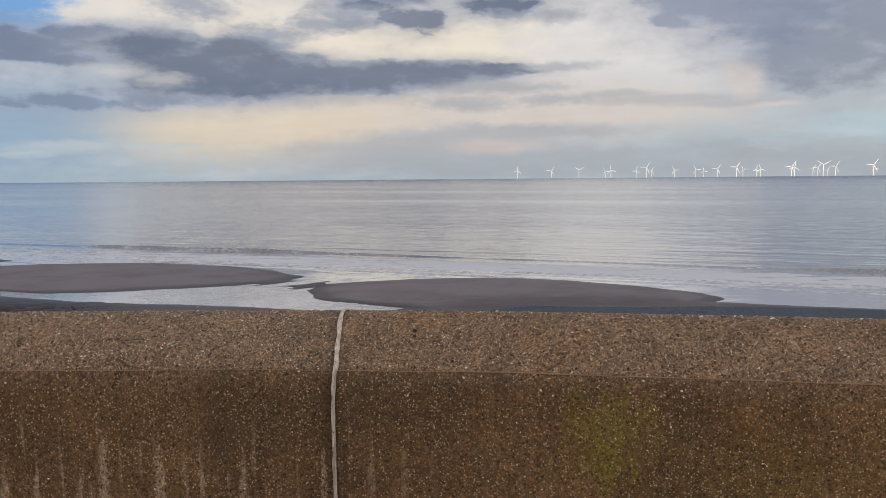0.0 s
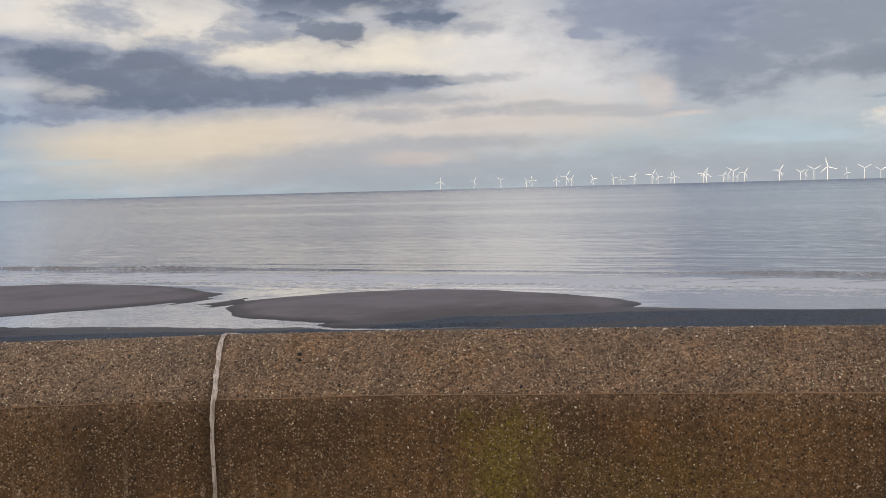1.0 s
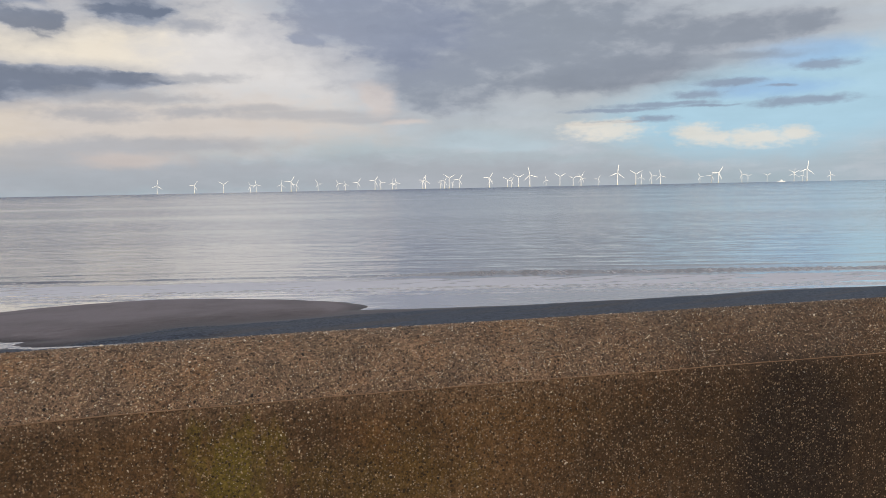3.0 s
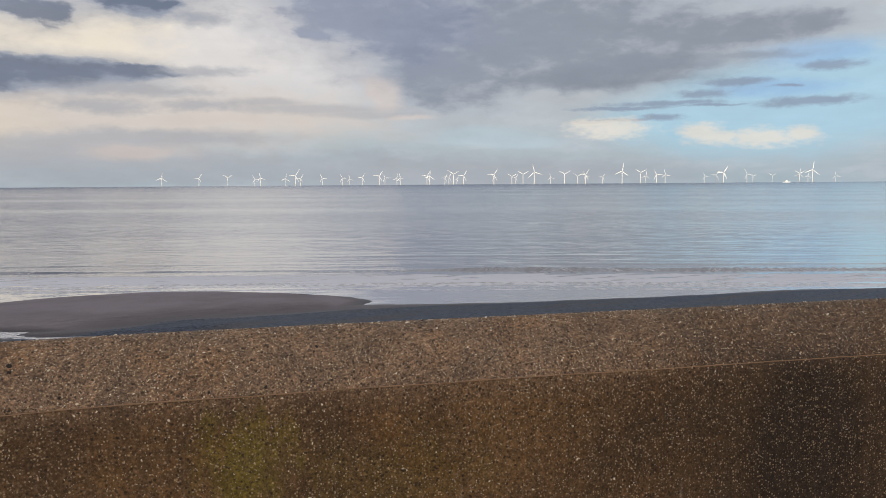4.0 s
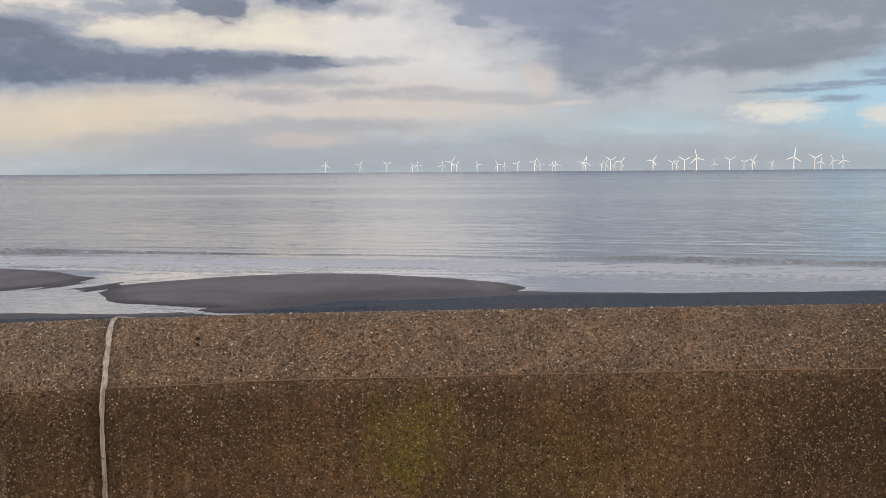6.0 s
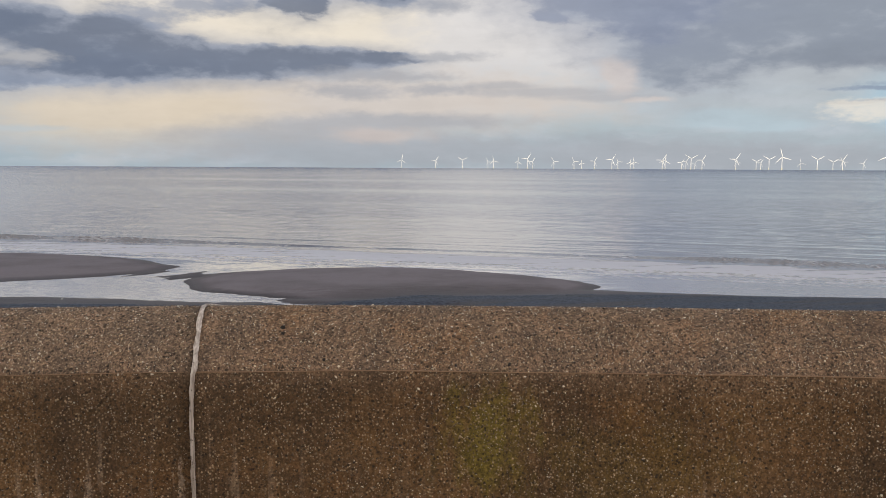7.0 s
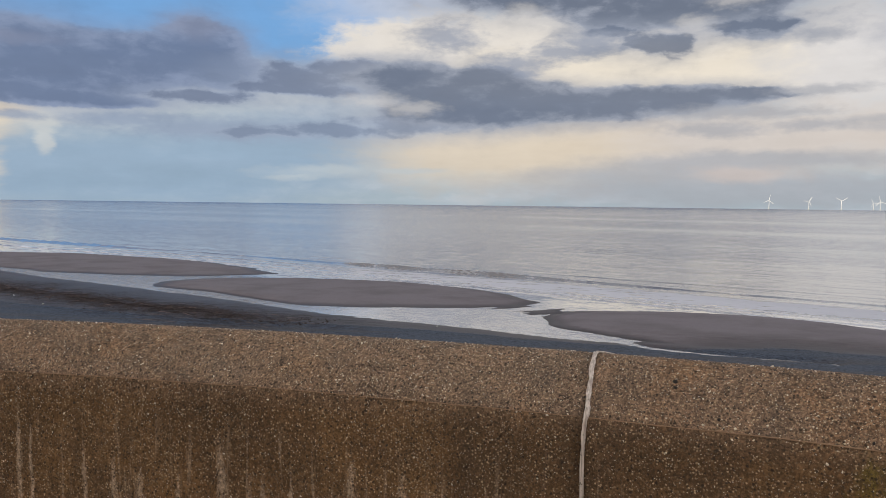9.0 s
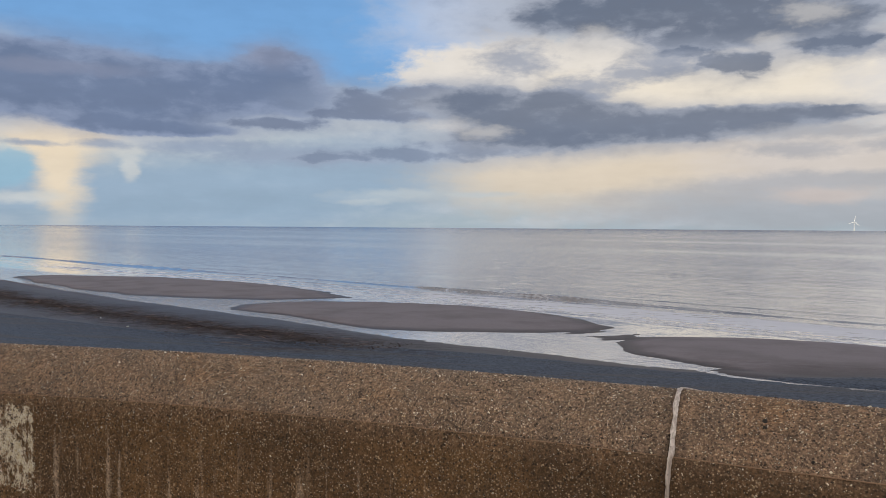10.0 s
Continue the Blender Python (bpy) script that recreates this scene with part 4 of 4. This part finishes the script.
for x, y, r in ((-26.3, 28.2, 0.07), (-30.0, 30.4, 0.05), (-9.0, 29.0, 0.06)):
    z = SEA + float(beach_height(np.array([[x]]), np.array([[y]]))[0, 0])
    tagged(scatter("pale_stone", np.array([(x, y, z + r * 0.3)]), np.array([r]), PALE_STONE, None, int(-x)), "single pale stone lying on the grey shingle", "stone", "stones on the beach")


# ---- wind farm ----
def ring(bm, cx, cy, cz, rx, ry, n, axis="z"):
    out = []
    for k in range(n):
        a = 6.28318 * k / n
        u, v = rx * math.cos(a), ry * math.sin(a)
        out.append(bm.verts.new((cx + u, cy + v, cz) if axis == "z" else (cx + u, cy, cz + v)))
    return out


def loft(rings):
    """A bmesh skinned over rings given as (centre, rx, ry, axis)."""
    bm = bmesh.new()
    rows = [ring(bm, *c, rx, ry, 10, ax) for c, rx, ry, ax in rings]
    for a, b_ in zip(rows, rows[1:]):
        for k in range(10):
            bm.faces.new((a[k], a[(k + 1) % 10], b_[(k + 1) % 10], b_[k]))
    bm.faces.new(rows[0][::-1])
    bm.faces.new(rows[-1])
    bmesh.ops.recalc_face_normals(bm, faces=bm.faces)
    return bm


def wind_turbine(phase):
    t = new("wind_turbine")
    part("foundation", loft([((0, 0, -4), 2.6, 2.6, "z"), ((0, 0, 9), 2.6, 2.6, "z"), ((0, 0, 9.2), 4.0, 4.0, "z"), ((0, 0, 9.8), 4.0, 4.0, "z")]), YELLOW_PAINT, t, "pale yellow steel foundation")
    part("tower", loft([((0, 0, 9.5), 2.5, 2.5, "z"), ((0, 0, 40), 2.1, 2.1, "z"), ((0, 0, 69), 1.6, 1.6, "z")]), WHITE_PAINT, t)
    part("nacelle", loft([((0, -4.0, 70.5), 1.7, 1.7, "y"), ((0, -3.0, 70.6), 2.2, 2.1, "y"), ((0, 6.0, 70.8), 2.2, 2.2, "y"), ((0, 9.0, 71.0), 1.4, 1.6, "y")]), WHITE_PAINT, t)
    hub = part("hub", loft([((0, -7.2, 70.5), 0.5, 0.5, "y"), ((0, -6.4, 70.5), 1.5, 1.5, "y"), ((0, -4.1, 70.5), 1.9, 1.9, "y")]), WHITE_PAINT, t)
    for k in range(3):
        bm = loft([((0, 0, 0.8), 1.1, 1.1, "z"), ((0.2, 0, 5), 1.3, 0.9, "z"), ((0.8, 0, 11), 2.4, 0.6, "z"), ((0.5, 0, 28), 1.7, 0.4, "z"), ((0.2, -0.3, 42), 1.1, 0.25, "z"), ((0, -0.8, 50), 0.35, 0.1, "z")])
        bm.transform(Matrix.Translation((0, -5.4, 70.5)) @ Matrix.Rotation(radians(phase + 120 * k), 4, "Y"))
        part("blade", bm, WHITE_PAINT, hub)
    return tagged(t, "white three-bladed offshore wind turbine standing in the sea", "wind turbine", "turbines of the wind farm")


# heading from the camera and height of the hub over the horizon, both in degrees
FARM_NORTH = [(4.94, 0.54), (7.31, 0.51), (9.19, 0.55), (10.98, 0.43), (11.36, 0.51), (13.06, 0.47), (13.72, 0.67), (14.07, 0.47), (15.56, 0.47), (16.94, 0.48), (17.45, 0.4), (18.32, 0.51), (19.51, 0.62), (19.91, 0.48), (20.74, 0.44), (20.98, 0.47), (22.85, 0.59), (23.04, 0.59), (24.11, 0.43), (24.39, 0.51), (24.71, 0.71), (24.95, 0.35), (25.42, 0.59), (27.55, 0.66), (27.55, 0.43)]
FARM_SOUTH = [(28.8, 0.51), (29.07, 0.43), (29.58, 0.66), (30.36, 0.81), (31.48, 0.42), (32.44, 0.65), (33.35, 0.5), (33.89, 0.5), (33.89, 0.61), (35.05, 0.42), (36.36, 0.81), (37.58, 0.71), (37.94, 0.49), (38.64, 0.56), (39.21, 0.56), (41.77, 0.42), (42.5, 0.49), (42.95, 0.67), (42.95, 0.63), (44.41, 0.53), (44.78, 0.39), (45.95, 0.42), (47.57, 0.5), (47.57, 0.54), (48.08, 0.39), (48.33, 0.78), (49.69, 0.39)]
kinds = [wind_turbine(ph) for ph in (8, 33, 61, 90, 107)]
rng = random.Random(5)
for i, (a, e) in enumerate(FARM_NORTH + FARM_SOUTH):
    dist = 4780 - 800 * (e - 0.35)
    size = (math.tan(radians(e)) * dist + 1.5) / 70.5
    m = Matrix.Translation((dist * math.sin(radians(a)), dist * math.cos(radians(a)), SEA)) @ Matrix.Rotation(radians(-a * 0.6 + rng.uniform(-8, 8)), 4, "Z") @ Matrix.Scale(size, 4)
    kind = kinds[rng.randrange(len(kinds))] if i >= len(kinds) else kinds[i]
    if i < len(kinds):
        kind.matrix_basis = m
    else:
        src = kind.scale.copy()
        kind.scale = (1, 1, 1)
        copy_thing(kind, m)
        kind.scale = src


def work_boat():
    boat = new("work_boat")
    bm = bmesh.new()
    rows = []
    for x, w, top in ((-14, 3.4, 3.0), (-6, 4.0, 2.8), (6, 4.0, 3.2), (12, 2.2, 4.2), (16, 0.15, 5.0)):
        rows.append([bm.verts.new(p) for p in ((x, -w, top), (x * 0.96, -w * 0.7, -0.8), (x * 0.96, w * 0.7, -0.8), (x, w, top))])
    for a, b_ in zip(rows, rows[1:]):
        for k in range(4):
            bm.faces.new((a[k], a[(k + 1) % 4], b_[(k + 1) % 4], b_[k]))
    bm.faces.new(rows[0])
    bm.faces.new(rows[-1][::-1])
    bmesh.ops.recalc_face_normals(bm, faces=bm.faces)
    part("hull", bm, WHITE_PAINT, boat)
    part("cabin", loft([((1, 0, 2.6), 5.5, 3.0, "z"), ((1, 0, 6.5), 5.0, 2.8, "z"), ((1, 0, 9.0), 3.6, 2.4, "z"), ((1, 0, 9.6), 3.4, 2.2, "z")]), WHITE_PAINT, boat)
    part("mast", loft([((0, 0, 9.4), 0.3, 0.3, "z"), ((0, 0, 15), 0.15, 0.15, "z")]), HULL, boat)
    boat.matrix_basis = pose(3600 * math.sin(radians(46.8)), 3600 * math.cos(radians(46.8)), SEA, 0, 0, -40)
    tagged(boat, "small white work boat near the wind turbines", "boat")


work_boat()
